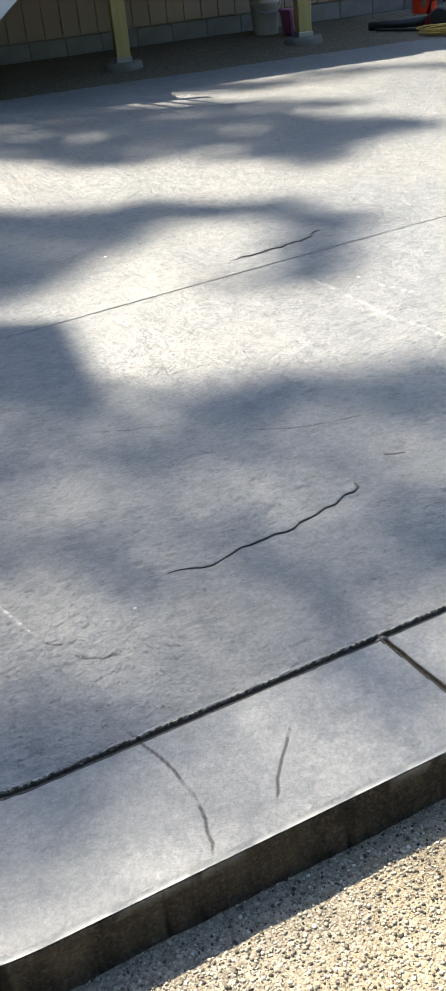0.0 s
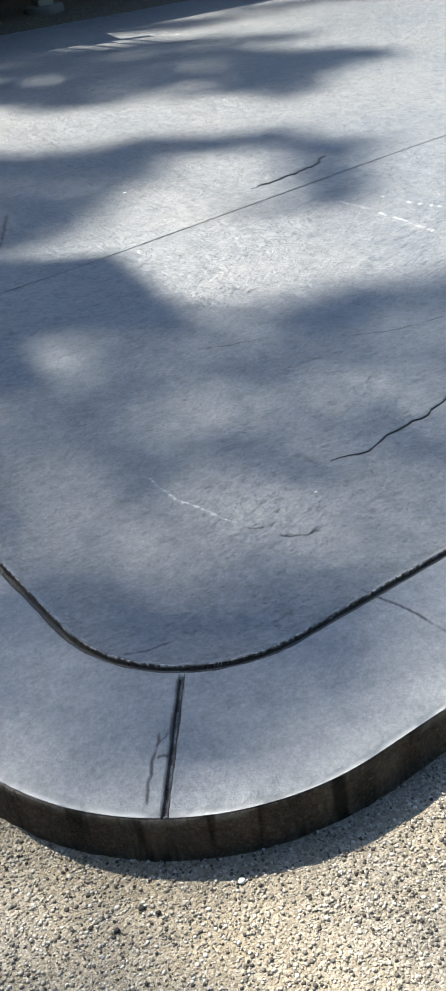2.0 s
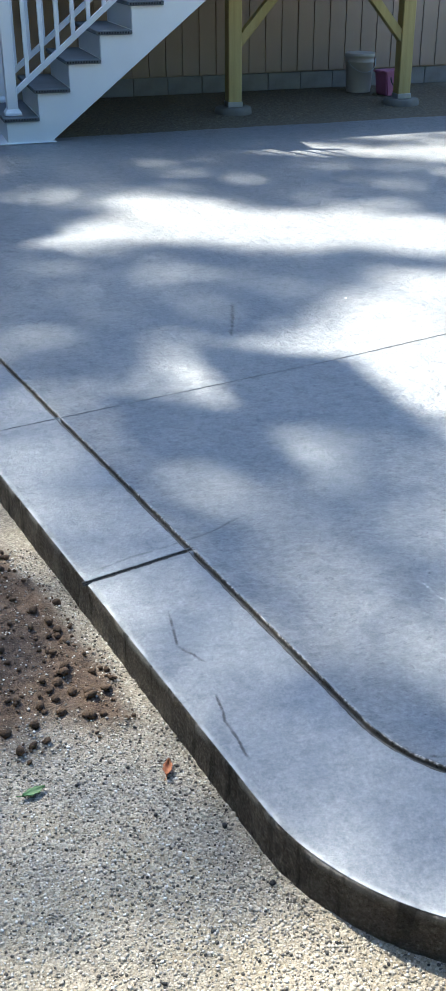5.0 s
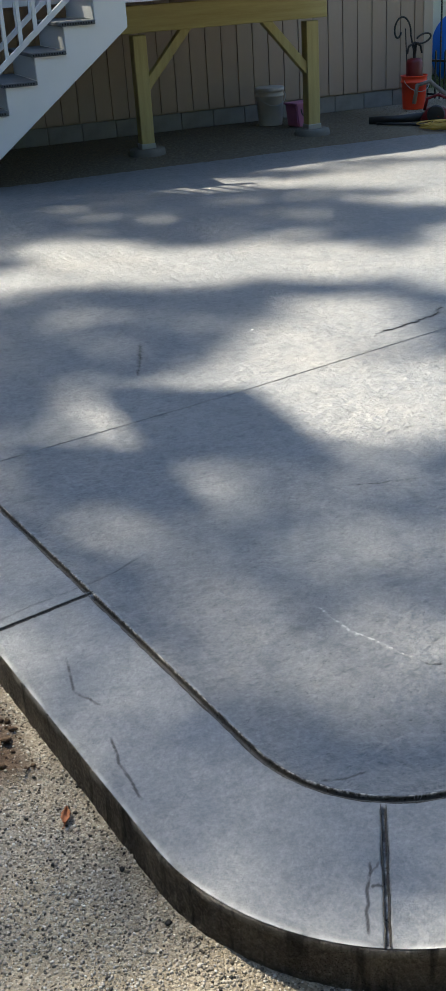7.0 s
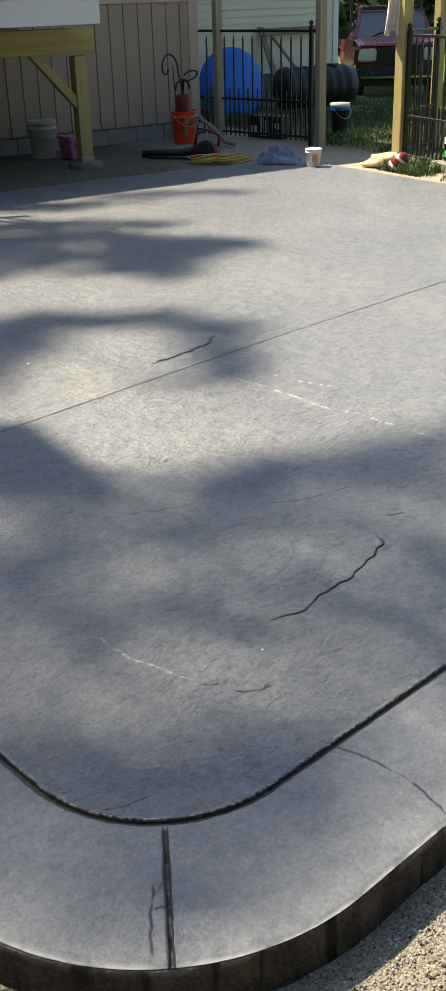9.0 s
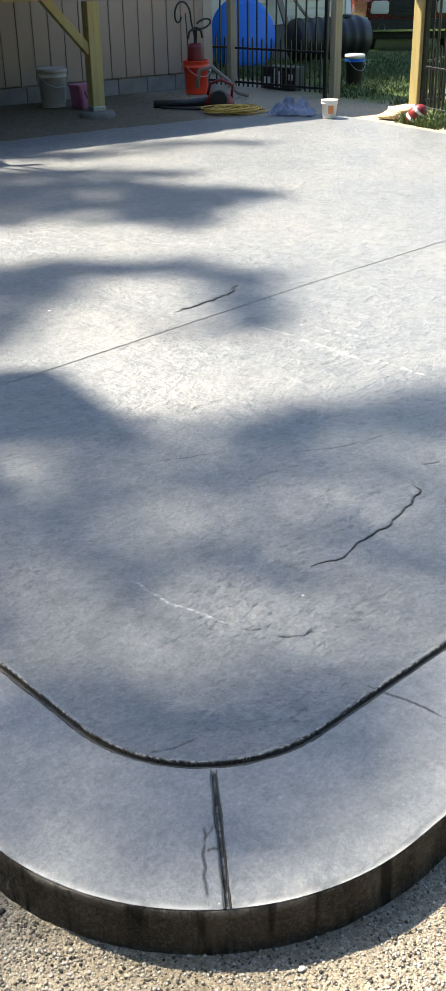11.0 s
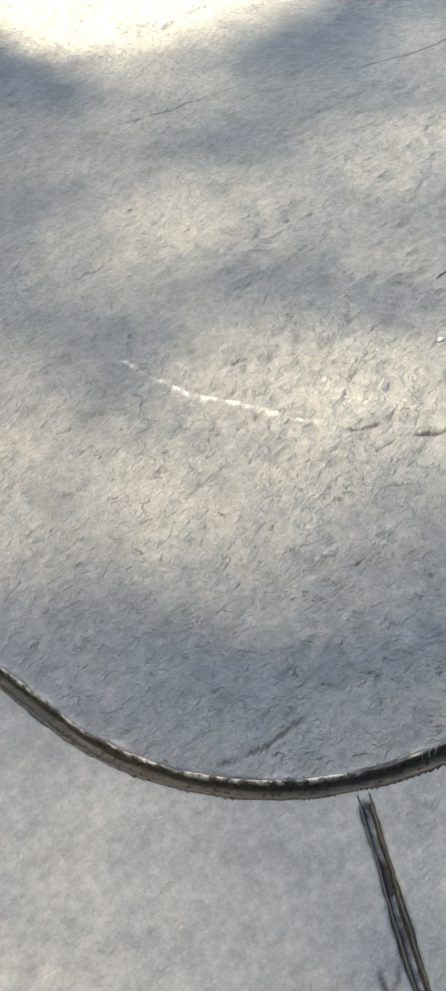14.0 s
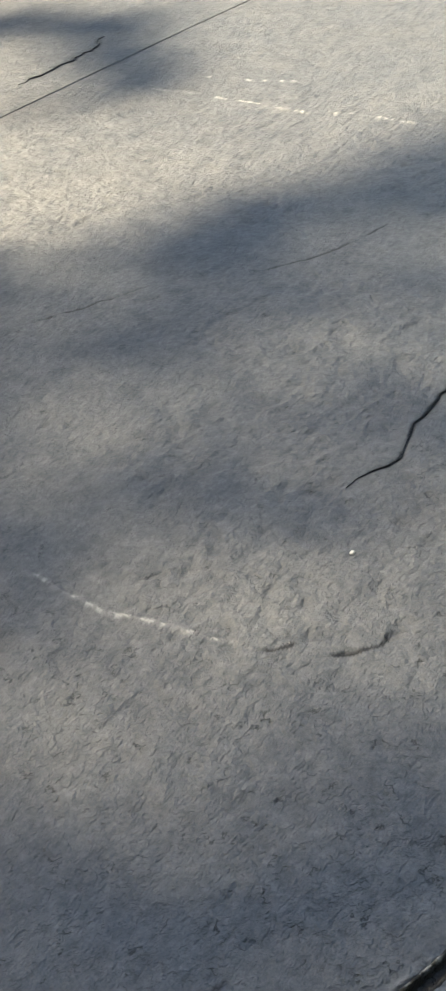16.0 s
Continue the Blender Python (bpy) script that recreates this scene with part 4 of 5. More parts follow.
# ---- more materials ----
M_RED = simple("truck_red", (0.1, 0.008, 0.012), 0.25, 0, 0.15, 6, 0, 0.6)
M_CARWHITE = simple("car_white", (0.75, 0.76, 0.78), 0.25, 0, 0.06, 6)
M_BLACKP = simple("black_plastic", (0.016, 0.016, 0.018), 0.5, 0, 0.3, 16)
M_RUBBER = simple("rubber", (0.02, 0.02, 0.02), 0.85, 0, 0.3, 20)
M_CHROME = simple("chrome", (0.7, 0.7, 0.7), 0.15, 1.0, 0.1, 10)
M_LAMP = simple("headlight_lens", (0.55, 0.56, 0.57), 0.12, 0, 0.1, 20)
M_GLASS = simple("dark_window", (0.03, 0.045, 0.05), 0.05, 0, 0.2, 3, 0, 0.9)
M_BLUE = simple("blue_plastic", (0.012, 0.15, 0.68), 0.45, 0, 0.12, 4)
M_ORANGE = simple("orange_bucket", (0.85, 0.06, 0.016), 0.45, 0, 0.12, 10)
M_DKRED = simple("red_plastic", (0.16, 0.008, 0.01), 0.4, 0, 0.3, 14)
M_PAIL = simple("dusty_pail", (0.5, 0.47, 0.43), 0.6, 0, 0.3, 14)
M_PINK = simple("pink_plastic", (0.45, 0.16, 0.3), 0.5, 0, 0.2, 10)
M_TUB = simple("white_tub", (0.75, 0.73, 0.68), 0.5, 0, 0.15, 10)
M_LABEL = simple("orange_label", (0.7, 0.3, 0.12), 0.6, 0, 0.3, 40)
M_CORD = simple("yellow_cord", (0.55, 0.35, 0.07), 0.6, 0, 0.2, 30)
M_CLOTH = simple("grey_blue_towel", (0.22, 0.25, 0.34), 0.95, 0, 0.45, 22, 0.004, 0.1)
M_SHIRT = simple("cream_cloth", (0.7, 0.62, 0.52), 0.95, 0, 0.2, 20, 0.003, 0.1)
M_SACK = simple("tan_sack", (0.6, 0.44, 0.25), 0.8, 0, 0.25, 16, 0.004)
M_GREENBAG = simple("green_bag", (0.04, 0.35, 0.06), 0.4, 0, 0.25, 10)
M_WHITEBAG = simple("white_bag", (0.75, 0.75, 0.72), 0.5, 0, 0.2, 12)
M_GRASS = leaf_mat()
M_FOUND2 = simple("grey_foundation", (0.2, 0.19, 0.18), 0.9, 0, 0.3, 10, 0.003)


def hexa(b, t, bevel=0.02, bm=None):
    """A six-sided block from its four lower and four upper corners, rounded."""
    bm = bm or bmesh.new()
    v = [bm.verts.new(p) for p in (*b, *t)]
    for q in ((3, 2, 1, 0), (4, 5, 6, 7), (0, 1, 5, 4), (1, 2, 6, 5), (2, 3, 7, 6), (3, 0, 4, 7)):
        bm.faces.new([v[i] for i in q])
    if bevel:
        edges = list({e for x in v for e in x.link_edges})
        bmesh.ops.bevel(bm, geom=edges, offset=bevel, segments=2, affect="EDGES", clamp_overlap=True)
    bmesh.ops.recalc_face_normals(bm, faces=bm.faces)
    return bm


def slab(x0, x1, x2, x3, y0, y1, z0, z1, bevel=0.02):
    """A block whose upper half widths differ from the lower ones."""
    return hexa([(x0, y0, z0), (x1, y0, z0), (x1, y1, z0), (x0, y1, z0)], [(x2, y0, z1), (x3, y0, z1), (x3, y1, z1), (x2, y1, z1)], bevel)


def blob(rx, ry, rz, seed, rough=0.25, sub=3, flat=True):
    """A lumpy rounded heap."""
    bm = bmesh.new()
    bmesh.ops.create_icosphere(bm, subdivisions=sub, radius=1)
    for v in bm.verts:
        k = 1 + rough * (noise.noise(v.co * 1.7 + Vector((seed, 0, 0))) + 0.5 * noise.noise(v.co * 4.1 + Vector((0, seed, 0))))
        v.co = Vector((v.co.x * rx * k, v.co.y * ry * k, v.co.z * rz * k))
        if flat:
            v.co.z = max(v.co.z, -rz * 0.25)
    return bm


def gz(x, y):
    return float(ground_height(np.array([x]), np.array([y]))[0])


# ---- fence ----
def picket(parent, p, z0, h, me):
    if me[0] is None:
        bm = box(-0.008, 0.008, -0.008, 0.008, 0, 1, 0)
        lathe([(0.0, 1.045), (0.012, 1.012), (0.008, 1.0)], 4, bm)
        me[0] = part("picket", bm, M_IRON, parent).data
        ob = parent.children[-1]
    else:
        ob = new("picket", me[0])
        ob.parent = parent
    ob.location, ob.scale = (p, 0, z0), (1, 1, h)


def fence_panel(a, b, label, name="fence_panel", lift=0.0):
    a, b = Vector(a), Vector(b)
    d = b - a
    z = gz(*((a + b) / 2)) + lift
    e = empty(name, pose(a.x, a.y, z, 0, 0, math.degrees(math.atan2(d.y, d.x))), label, "fence", "black metal fence")
    ln = d.length
    for rz in (0.07, 0.47, 1.08):
        part("rail", box(0, ln, -0.013, 0.013, rz - 0.013, rz + 0.013, 0.002), M_IRON, e)
    me = [None]
    n = max(2, round(ln / 0.074))
    for k in range(1, n):
        picket(e, ln * k / n, 0.02, 1.15 if k % 2 else 0.56, me)
    for x in (0.0, ln):
        pst = part("steel_post", box(x - 0.022, x + 0.022, -0.022, 0.022, -0.1, 1.32, 0.003), M_IRON, e)
        part("ball_cap", lathe([(0, 0.06), (0.02, 0.05), (0.028, 0.03), (0.02, 0.01), (0.012, 0)], 10, m=Matrix.Translation((x, 0, 1.32))), M_IRON, pst)
    return e


fence_panel((6.86, 11.42), (7.44, 9.66), "black metal picket fence panel beside the house")
fence_panel((7.36, 7.83), (7.02, 5.2), "black metal picket fence panel along the lawn")
fence_panel((7.46, 7.98), (8.16, 8.27), "open black metal garden gate swung outwards", "garden_gate", 0.03)


def wood_post(x, y, w, h, mat, label, top=True):
    p = empty("wooden_post", pose(x, y, gz(x, y), 0, 0, random.Random(int(x * 99)).uniform(-6, 6)), label, "post", "posts of the gate")
    part("post", box(-w / 2, w / 2, -w / 2, w / 2, -0.2, h, 0.006), mat, p)
    return p


wood_post(6.98, 11.02, 0.095, 1.61, M_POST_GREY, "weathered grey wooden post at the house corner")
wood_post(7.5, 9.55, 0.1, 2.5, M_POST_GREY, "greenish treated wooden gate post on the shaded side")
wood_post(7.37, 7.93, 0.125, 2.5, M_PINE_Z, "sunlit treated pine gate post with a shirt hung on it")
wood_post(8.24, 8.34, 0.1, 2.5, M_PINE_Z, "treated pine post behind the open gate")


def shirt():
    bm = bmesh.new()
    n, k = 12, 9
    vs = [[bm.verts.new((0.13 * (i / n - 0.5) * (1 + 0.5 * j / k), 0.025 * math.sin(i * 1.7 + j * 0.4) * (0.4 + j / k), -0.36 * j / k - 0.03 * math.sin(i * 0.9) * (j == k))) for i in range(n + 1)] for j in range(k + 1)]
    for j in range(k):
        for i in range(n):
            bm.faces.new((vs[j][i], vs[j][i + 1], vs[j + 1][i + 1], vs[j + 1][i]))
    r = bmesh.ops.extrude_face_region(bm, geom=list(bm.faces))
    bmesh.ops.translate(bm, vec=(0, -0.02, 0), verts=[g for g in r["geom"] if isinstance(g, bmesh.types.BMVert)])
    ob = obj("shirt", bm, M_SHIRT, smooth=True)
    ob.matrix_world = pose(7.29, 8.0, 1.62, 0, 0, -50)
    tagged(ob, "cream cotton shirt hanging on the sunlit gate post", "shirt")


shirt()


# ---- neighbouring house ----
def far_house():
    y, x0, x1 = 14.2, 6.0, 11.33
    h = empty("neighbour_house", pose(0, y, 0), "cream house with horizontal lap siding and white corner trim", "house")
    part("wall", box(x0, x1 - 0.02, 0.02, 0.2, 0.44, 4.4, 0), M_VINYL, h)
    part("wall", box(x1 - 0.2, x1 - 0.02, 0.2, 7.0, 0.44, 4.4, 0), M_VINYL, h)
    part("wall", box(x0, x1 - 0.2, 6.8, 7.0, -0.3, 4.4, 0), M_VINYL, h)
    part("foundation", box(x0, x1 - 0.05, 0.04, 0.2, -0.6, 0.44, 0), M_FOUND2, h, "dark grey foundation")
    part("foundation", box(x1 - 0.2, x1 - 0.05, 0.2, 7.0, -0.6, 0.44, 0), M_FOUND2, h)
    me = None
    for k in range(36):
        if me is None:
            bm = hexa([(x0, 0.0, 0), (x1 - 0.1, 0.0, 0), (x1 - 0.1, 0.022, 0), (x0, 0.022, 0)], [(x0, 0.016, 0.108), (x1 - 0.1, 0.016, 0.108), (x1 - 0.1, 0.022, 0.108), (x0, 0.022, 0.108)], 0)
            b = part("lap_board", bm, M_VINYL, h)
            me = b.data
        else:
            b = new("lap_board", me)
            b.parent = h
        b.location = (0, 0, 0.45 + 0.108 * k)
    part("corner_board", box(x1 - 0.1, x1 + 0.01, -0.012, 0.1, 0.42, 4.4, 0.004), M_WHITE, h)
    part("eave", box(x0 - 0.3, x1 + 0.3, -0.4, 7.3, 4.4, 4.55, 0.01), M_ROOF, h)


far_house()


# ---- vehicles ----
def wheel(parent, x, y, r, w):
    m = Matrix.Translation((x, y, r)) @ Matrix.Rotation(radians(90), 4, "Y")
    t = part("wheel", lathe([(r * 0.62, -w / 2), (r * 0.9, -w / 2), (r, -w * 0.35), (r, w * 0.35), (r * 0.9, w / 2), (r * 0.62, w / 2), (r * 0.58, 0), (r * 0.62, -w / 2)], 28, m=m), M_RUBBER, parent, "black rubber tyre", True)
    part("rim", lathe([(0, -w * 0.3), (r * 0.2, -w * 0.36), (r * 0.55, -w * 0.3), (r * 0.62, -w * 0.45), (r * 0.62, w * 0.45), (r * 0.55, w * 0.3), (0, w * 0.3)], 20, m=m), M_CHROME, t, smooth=True)


def truck(m):
    """A pickup that faces -y; its wheels stand on z = 0."""
    t = empty("pickup_truck", m, "dark red pickup truck with roof rack parked on the lawn", "truck")
    part("bumper", slab(-0.88, 0.88, -0.88, 0.88, -0.1, 0.14, 0.38, 0.62, 0.04), M_BLACKP, t, "black front bumper")
    part("bumper_trim", slab(-0.8, 0.8, -0.8, 0.8, -0.125, -0.1, 0.4, 0.44, 0.008), M_CHROME, t)
    part("valance", slab(-0.8, 0.8, -0.86, 0.86, 0.0, 0.5, 0.25, 0.38, 0.03), M_BLACKP, t)
    part("front_clip", slab(-0.9, 0.9, -0.87, 0.87, 0.03, 1.25, 0.45, 1.0, 0.05), M_RED, t)
    part("hood", hexa([(-0.86, 0.03, 0.99), (0.86, 0.03, 0.99), (0.86, 1.3, 1.06), (-0.86, 1.3, 1.06)], [(-0.76, 0.1, 1.05), (0.76, 0.1, 1.05), (0.78, 1.3, 1.13), (-0.78, 1.3, 1.13)], 0.03), M_RED, t)
    g = part("grille", slab(-0.44, 0.44, -0.46, 0.46, -0.01, 0.1, 0.66, 0.97, 0.02), M_BLACKP, t, "black grille")
    for k in range(4):
        part("grille_bar", box(-0.4, 0.4, -0.022, -0.008, 0.7 + 0.065 * k, 0.715 + 0.065 * k, 0.003), M_IRON, g)
    for sx in (-1, 1):
        part("headlight", slab(*sorted((sx * 0.48, sx * 0.85)), *sorted((sx * 0.48, sx * 0.82)), -0.005, 0.2, 0.72, 0.96, 0.025), M_LAMP, t, "cloudy headlight")
        part("fog_light", lathe([(0, -0.03), (0.06, -0.02), (0.07, 0.02)], 12, m=Matrix.Translation((sx * 0.62, -0.1, 0.48)) @ Matrix.Rotation(radians(90), 4, "X")), M_LAMP, t)
        mir = part("mirror", slab(*sorted((sx * 0.95, sx * 1.16)), *sorted((sx * 0.95, sx * 1.16)), 1.45, 1.55, 1.1, 1.3, 0.03), M_BLACKP, t)
        part("fender", slab(*sorted((sx * 0.82, sx * 0.93)), *sorted((sx * 0.82, sx * 0.9)), 0.1, 1.2, 0.62, 0.98, 0.05), M_RED, t)
        part("side_panel", slab(*sorted((sx * 0.8, sx * 0.9)), *sorted((sx * 0.78, sx * 0.86)), 1.2, 5.0, 0.42, 1.1, 0.04), M_RED, t)
        part("a_pillar", hexa([(sx * 0.78, 1.3, 1.1), (sx * 0.86, 1.3, 1.1), (sx * 0.86, 1.42, 1.1), (sx * 0.78, 1.42, 1.1)], [(sx * 0.6, 2.0, 1.66), (sx * 0.68, 2.0, 1.66), (sx * 0.68, 2.12, 1.66), (sx * 0.6, 2.12, 1.66)], 0.015), M_RED, t)
        part("side_window", hexa([(sx * 0.8, 1.5, 1.1), (sx * 0.82, 1.5, 1.1), (sx * 0.82, 2.9, 1.1), (sx * 0.8, 2.9, 1.1)], [(sx * 0.63, 2.1, 1.64), (sx * 0.65, 2.1, 1.64), (sx * 0.65, 2.85, 1.64), (sx * 0.63, 2.85, 1.64)], 0), M_GLASS, t)
        part("rack_upright", tube([(sx * 0.8, 3.0, 1.0), (sx * 0.78, 3.0, 1.85)], 0.022, 8), M_IRON, t)
        part("rack_rail", tube([(sx * 0.78, 1.2, 1.86), (sx * 0.78, 4.6, 1.86)], 0.022, 8), M_IRON, t)
        for wy in (0.85, 4.1):
            wheel(t, sx * 0.78, wy, 0.36, 0.24)
    for ry in (1.25, 2.0, 3.0, 4.5):
        part("rack_bar", tube([(-0.78, ry, 1.88), (0.78, ry, 1.88)], 0.02, 8), M_IRON, t)
    part("windshield", hexa([(-0.78, 1.33, 1.1), (0.78, 1.33, 1.1), (0.78, 1.36, 1.1), (-0.78, 1.36, 1.1)], [(-0.62, 2.0, 1.64), (0.62, 2.0, 1.64), (0.62, 2.03, 1.64), (-0.62, 2.03, 1.64)], 0), M_GLASS, t, "windshield reflecting the sky")
    part("wiper", tube([(-0.5, 1.34, 1.12), (-0.1, 1.5, 1.26)], 0.01, 6), M_BLACKP, t)
    part("roof", slab(-0.68, 0.68, -0.62, 0.62, 2.0, 2.95, 1.64, 1.71, 0.03), M_RED, t)
    part("cab_back", slab(-0.85, 0.85, -0.66, 0.66, 2.9, 2.98, 1.0, 1.66, 0.02), M_RED, t)
    part("bed", slab(-0.84, 0.84, -0.84, 0.84, 3.0, 5.0, 0.5, 0.7, 0.02), M_RED, t)
    part("tailgate", slab(-0.84, 0.84, -0.84, 0.84, 4.95, 5.05, 0.5, 1.1, 0.02), M_RED, t)


def car(m):
    c = empty("parked_car", m, "white sedan parked on the far street", "car")
    part("body", hexa([(-0.88, 0, 0.2), (0.88, 0, 0.2), (0.88, 4.5, 0.2), (-0.88, 4.5, 0.2)], [(-0.84, 0.1, 0.85), (0.84, 0.1, 0.85), (0.84, 4.4, 0.9), (-0.84, 4.4, 0.9)], 0.1), M_CARWHITE, c)
    cab = part("cabin", hexa([(-0.82, 1.1, 0.86), (0.82, 1.1, 0.86), (0.82, 3.9, 0.88), (-0.82, 3.9, 0.88)], [(-0.6, 1.9, 1.4), (0.6, 1.9, 1.4), (0.6, 3.2, 1.4), (-0.6, 3.2, 1.4)], 0.06), M_CARWHITE, c)
    for sx in (-1, 1):
        part("side_window", hexa([(sx * 0.83, 1.4, 0.9), (sx * 0.79, 1.4, 0.9), (sx * 0.79, 3.6, 0.9), (sx * 0.83, 3.6, 0.9)], [(sx * 0.64, 2.0, 1.33), (sx * 0.6, 2.0, 1.33), (sx * 0.6, 3.1, 1.33), (sx * 0.64, 3.1, 1.33)], 0), M_GLASS, cab)
        for wy in (0.8, 3.6):
            wheel(c, sx * 0.8, wy, 0.31, 0.2)


def facing(x, y, z, turn):
    return pose(x, y, z, 0, 0, turn)


TRUCK = (14.8, 16.6)
truck(facing(TRUCK[0], TRUCK[1], gz(TRUCK[0], TRUCK[1]), -34))
car(facing(24.6, 23.0, gz(24.6, 23.0), -100))


# ---- things by the fence and the house ----
def pail(x, y, r, h, mat, name, label, cat, lid=None, taper=0.86, handle=True, z=None):
    p = empty(name, pose(x, y, gz(x, y) if z is None else z), label, cat)
    rb = r * taper
    part("body", lathe([(0, 0.006), (rb - 0.006, 0.006), (rb, 0.0), (rb, 0.004), (r * 0.97, h * 0.78), (r * 1.04, h * 0.79), (r * 1.04, h * 0.83), (r, h * 0.84), (r * 1.0, h * 0.96), (r * 1.05, h * 0.97), (r * 1.05, h), (r * 0.98, h), (rb * 0.96, 0.02), (0, 0.02)], 32), mat, p, smooth=True)
    if lid:
        part("lid", lathe([(0, h + 0.012), (r * 0.95, h + 0.012), (r * 1.08, h + 0.016), (r * 1.09, h - 0.03), (r * 1.06, h - 0.03)], 32), lid, p, smooth=True)
    if handle:
        part("handle", tube([(r * 1.05 * math.cos(a), -0.3 * r - r * 0.8 * math.sin(a), h * 0.88 - 0.13 * math.sin(a)) for a in np.linspace(0, math.pi, 16)], 0.0035, 6), M_STEEL, p)
    return p


pail(6.29, 10.75, 0.155, 0.38, M_ORANGE, "bucket", "bright orange plastic bucket holding a red sprayer", "bucket", z=0.0)


def sprayer(x, y, z):
    s = empty("pump_sprayer", pose(x, y, z), "dark red pump sprayer with a looped black hose", "sprayer")
    part("tank", lathe([(0, 0), (0.095, 0), (0.1, 0.02), (0.1, 0.34), (0.104, 0.36), (0.1, 0.38), (0.1, 0.5), (0.085, 0.535), (0.045, 0.55), (0.0, 0.55)], 24), M_DKRED, s, smooth=True)
    part("pump", lathe([(0.0, 0.7), (0.02, 0.7), (0.02, 0.545), (0.03, 0.54)], 12), M_BLACKP, s)
    part("pump_handle", tube([(-0.1, 0, 0.6), (-0.08, 0, 0.68), (0, 0, 0.72), (0.08, 0, 0.68), (0.1, 0, 0.6)], 0.013, 8), M_BLACKP, s)
    pts = [(0.02, 0.02, 0.55)]
    for a in np.linspace(-0.4, 5.6, 24):
        pts.append((-0.12 + 0.075 * math.cos(a) - 0.02 * a, 0.02, 0.86 + 0.13 * math.sin(a) + 0.012 * a))
    part("hose", tube(pts, 0.011, 8), M_BLACKP, s, smooth=True)
    pts = [(0.0, -0.02, 0.6)] + [(0.1 + 0.1 * math.cos(a), -0.03, 0.76 + 0.05 * math.sin(a) + 0.02 * math.cos(a)) for a in np.linspace(3.4, 9.0, 20)]
    part("hose", tube(pts, 0.011, 8), M_BLACKP, s, smooth=True)
    part("wand", tube([(-0.06, 0.03, 0.1), (-0.1, 0.05, 0.88)], 0.007, 6), M_BLACKP, s)


sprayer(6.29, 10.75, 0.022)


def blower(x, y):
    b = empty("leaf_blower", pose(x, y, gz(x, y), 0, 0, 148), "dark red leaf blower with a long black tube", "blower")
    part("housing", blob(0.17, 0.13, 0.13, 5, 0.12), M_DKRED, b, smooth=True).location = (0, 0, 0.05)
    part("fan_cover", lathe([(0, 0.02), (0.09, 0.015), (0.1, 0), (0.1, -0.03)], 20, m=Matrix.Translation((0, 0.11, 0.1)) @ Matrix.Rotation(radians(-90), 4, "X")), M_BLACKP, b)
    part("tube", tube([(0.12, 0, 0.07), (0.4, 0.0, 0.055), (0.75, 0.02, 0.05)], [0.05, 0.04, 0.045], 14), M_BLACKP, b, smooth=True)
    part("handle", tube([(-0.14, 0, 0.1), (-0.16, 0, 0.24), (-0.02, 0, 0.3), (0.1, 0, 0.26), (0.13, 0, 0.14)], 0.018, 8), M_DKRED, b, smooth=True)


blower(5.98, 9.72)
hose = obj("black_hose", tube([(5.35 + 0.1 * k, 9.95 - 0.09 * k + 0.03 * math.sin(k), 0.02 + gz(5.35 + 0.1 * k, 9.95 - 0.09 * k)) for k in range(8)], 0.014, 8), M_BLACKP, smooth=True)
tagged(hose, "thin black hose lying on the packed dirt", "hose")
drain = obj("drain_pipe", tube([(6.5, 10.3, 0.1), (6.55, 10.32, 0.3), (6.68, 10.25, 0.34), (6.8, 10.1, 0.2), (6.86, 9.95, 0.06), (6.95, 9.85, 0.03)], 0.025, 10), M_GREYWOOD, smooth=True)
drain.matrix_world = pose(-0.35, 0.2, gz(6.6, 10.3))
tagged(drain, "bent brown flexible pipe by the orange bucket", "pipe")


def cord(x, y):
    rng = random.Random(4)
    pts, n = [], 260
    for k in range(n):
        a = k * 0.33
        r = 0.16 + 0.07 * math.sin(k * 0.21) + rng.uniform(-0.02, 0.02)
        pts.append((1.35 * r * math.cos(a) + 0.05 * math.sin(k * 0.05), r * math.sin(a), 0.012 + 0.05 * (k / n) + rng.uniform(0, 0.015)))
    ob = obj("extension_cord", tube(pts, 0.008, 6), M_CORD, smooth=True)
    ob.matrix_world = pose(x, y, gz(x, y), 0, 0, -35)
    tagged(ob, "tangled coil of yellow extension cord on the ground", "cord")


cord(5.9, 9.3)


def towel(x, y):
    bm = bmesh.new()
    n = 44
    vs = []
    for j in range(n + 1):
        row = []
        for i in range(n + 1):
            a, b = i / n - 0.5, j / n - 0.5
            r = math.hypot(a, b)
            p = Vector((a * 7, b * 7, 3.3))
            h = 0.14 * max(0, 1 - (r / 0.5) ** 2.2) * (0.75 + 0.6 * noise.noise(p * 0.6)) + 0.11 * abs(noise.noise(p * 1.3)) * max(0, 1 - r)
            row.append(bm.verts.new((a * 0.5 + 0.03 * noise.noise(p), b * 0.36 + 0.04 * noise.noise(p + Vector((9, 0, 0))), max(h, 0.004))))
        vs.append(row)
    for j in range(n):
        for i in range(n):
            bm.faces.new((vs[j][i], vs[j][i + 1], vs[j + 1][i + 1], vs[j + 1][i]))
    ob = obj("towel", bm, M_CLOTH, smooth=True)
    ob.matrix_world = pose(x, y, 0.002, 0, 0, -45)
    tagged(ob, "crumpled grey-blue towel on the patio edge", "towel")


towel(6.2, 8.58)
tub = pail(6.33, 8.1, 0.085, 0.18, M_TUB, "plastic_tub", "small white plastic tub with an orange label on the patio", "tub", None, 0.8, False, 0.002)
part("tub_label", box(-0.028, 0.028, -0.084, -0.074, 0.05, 0.13, 0.003, m=Matrix.Rotation(radians(-25), 4, "Z")), M_LABEL, tub)

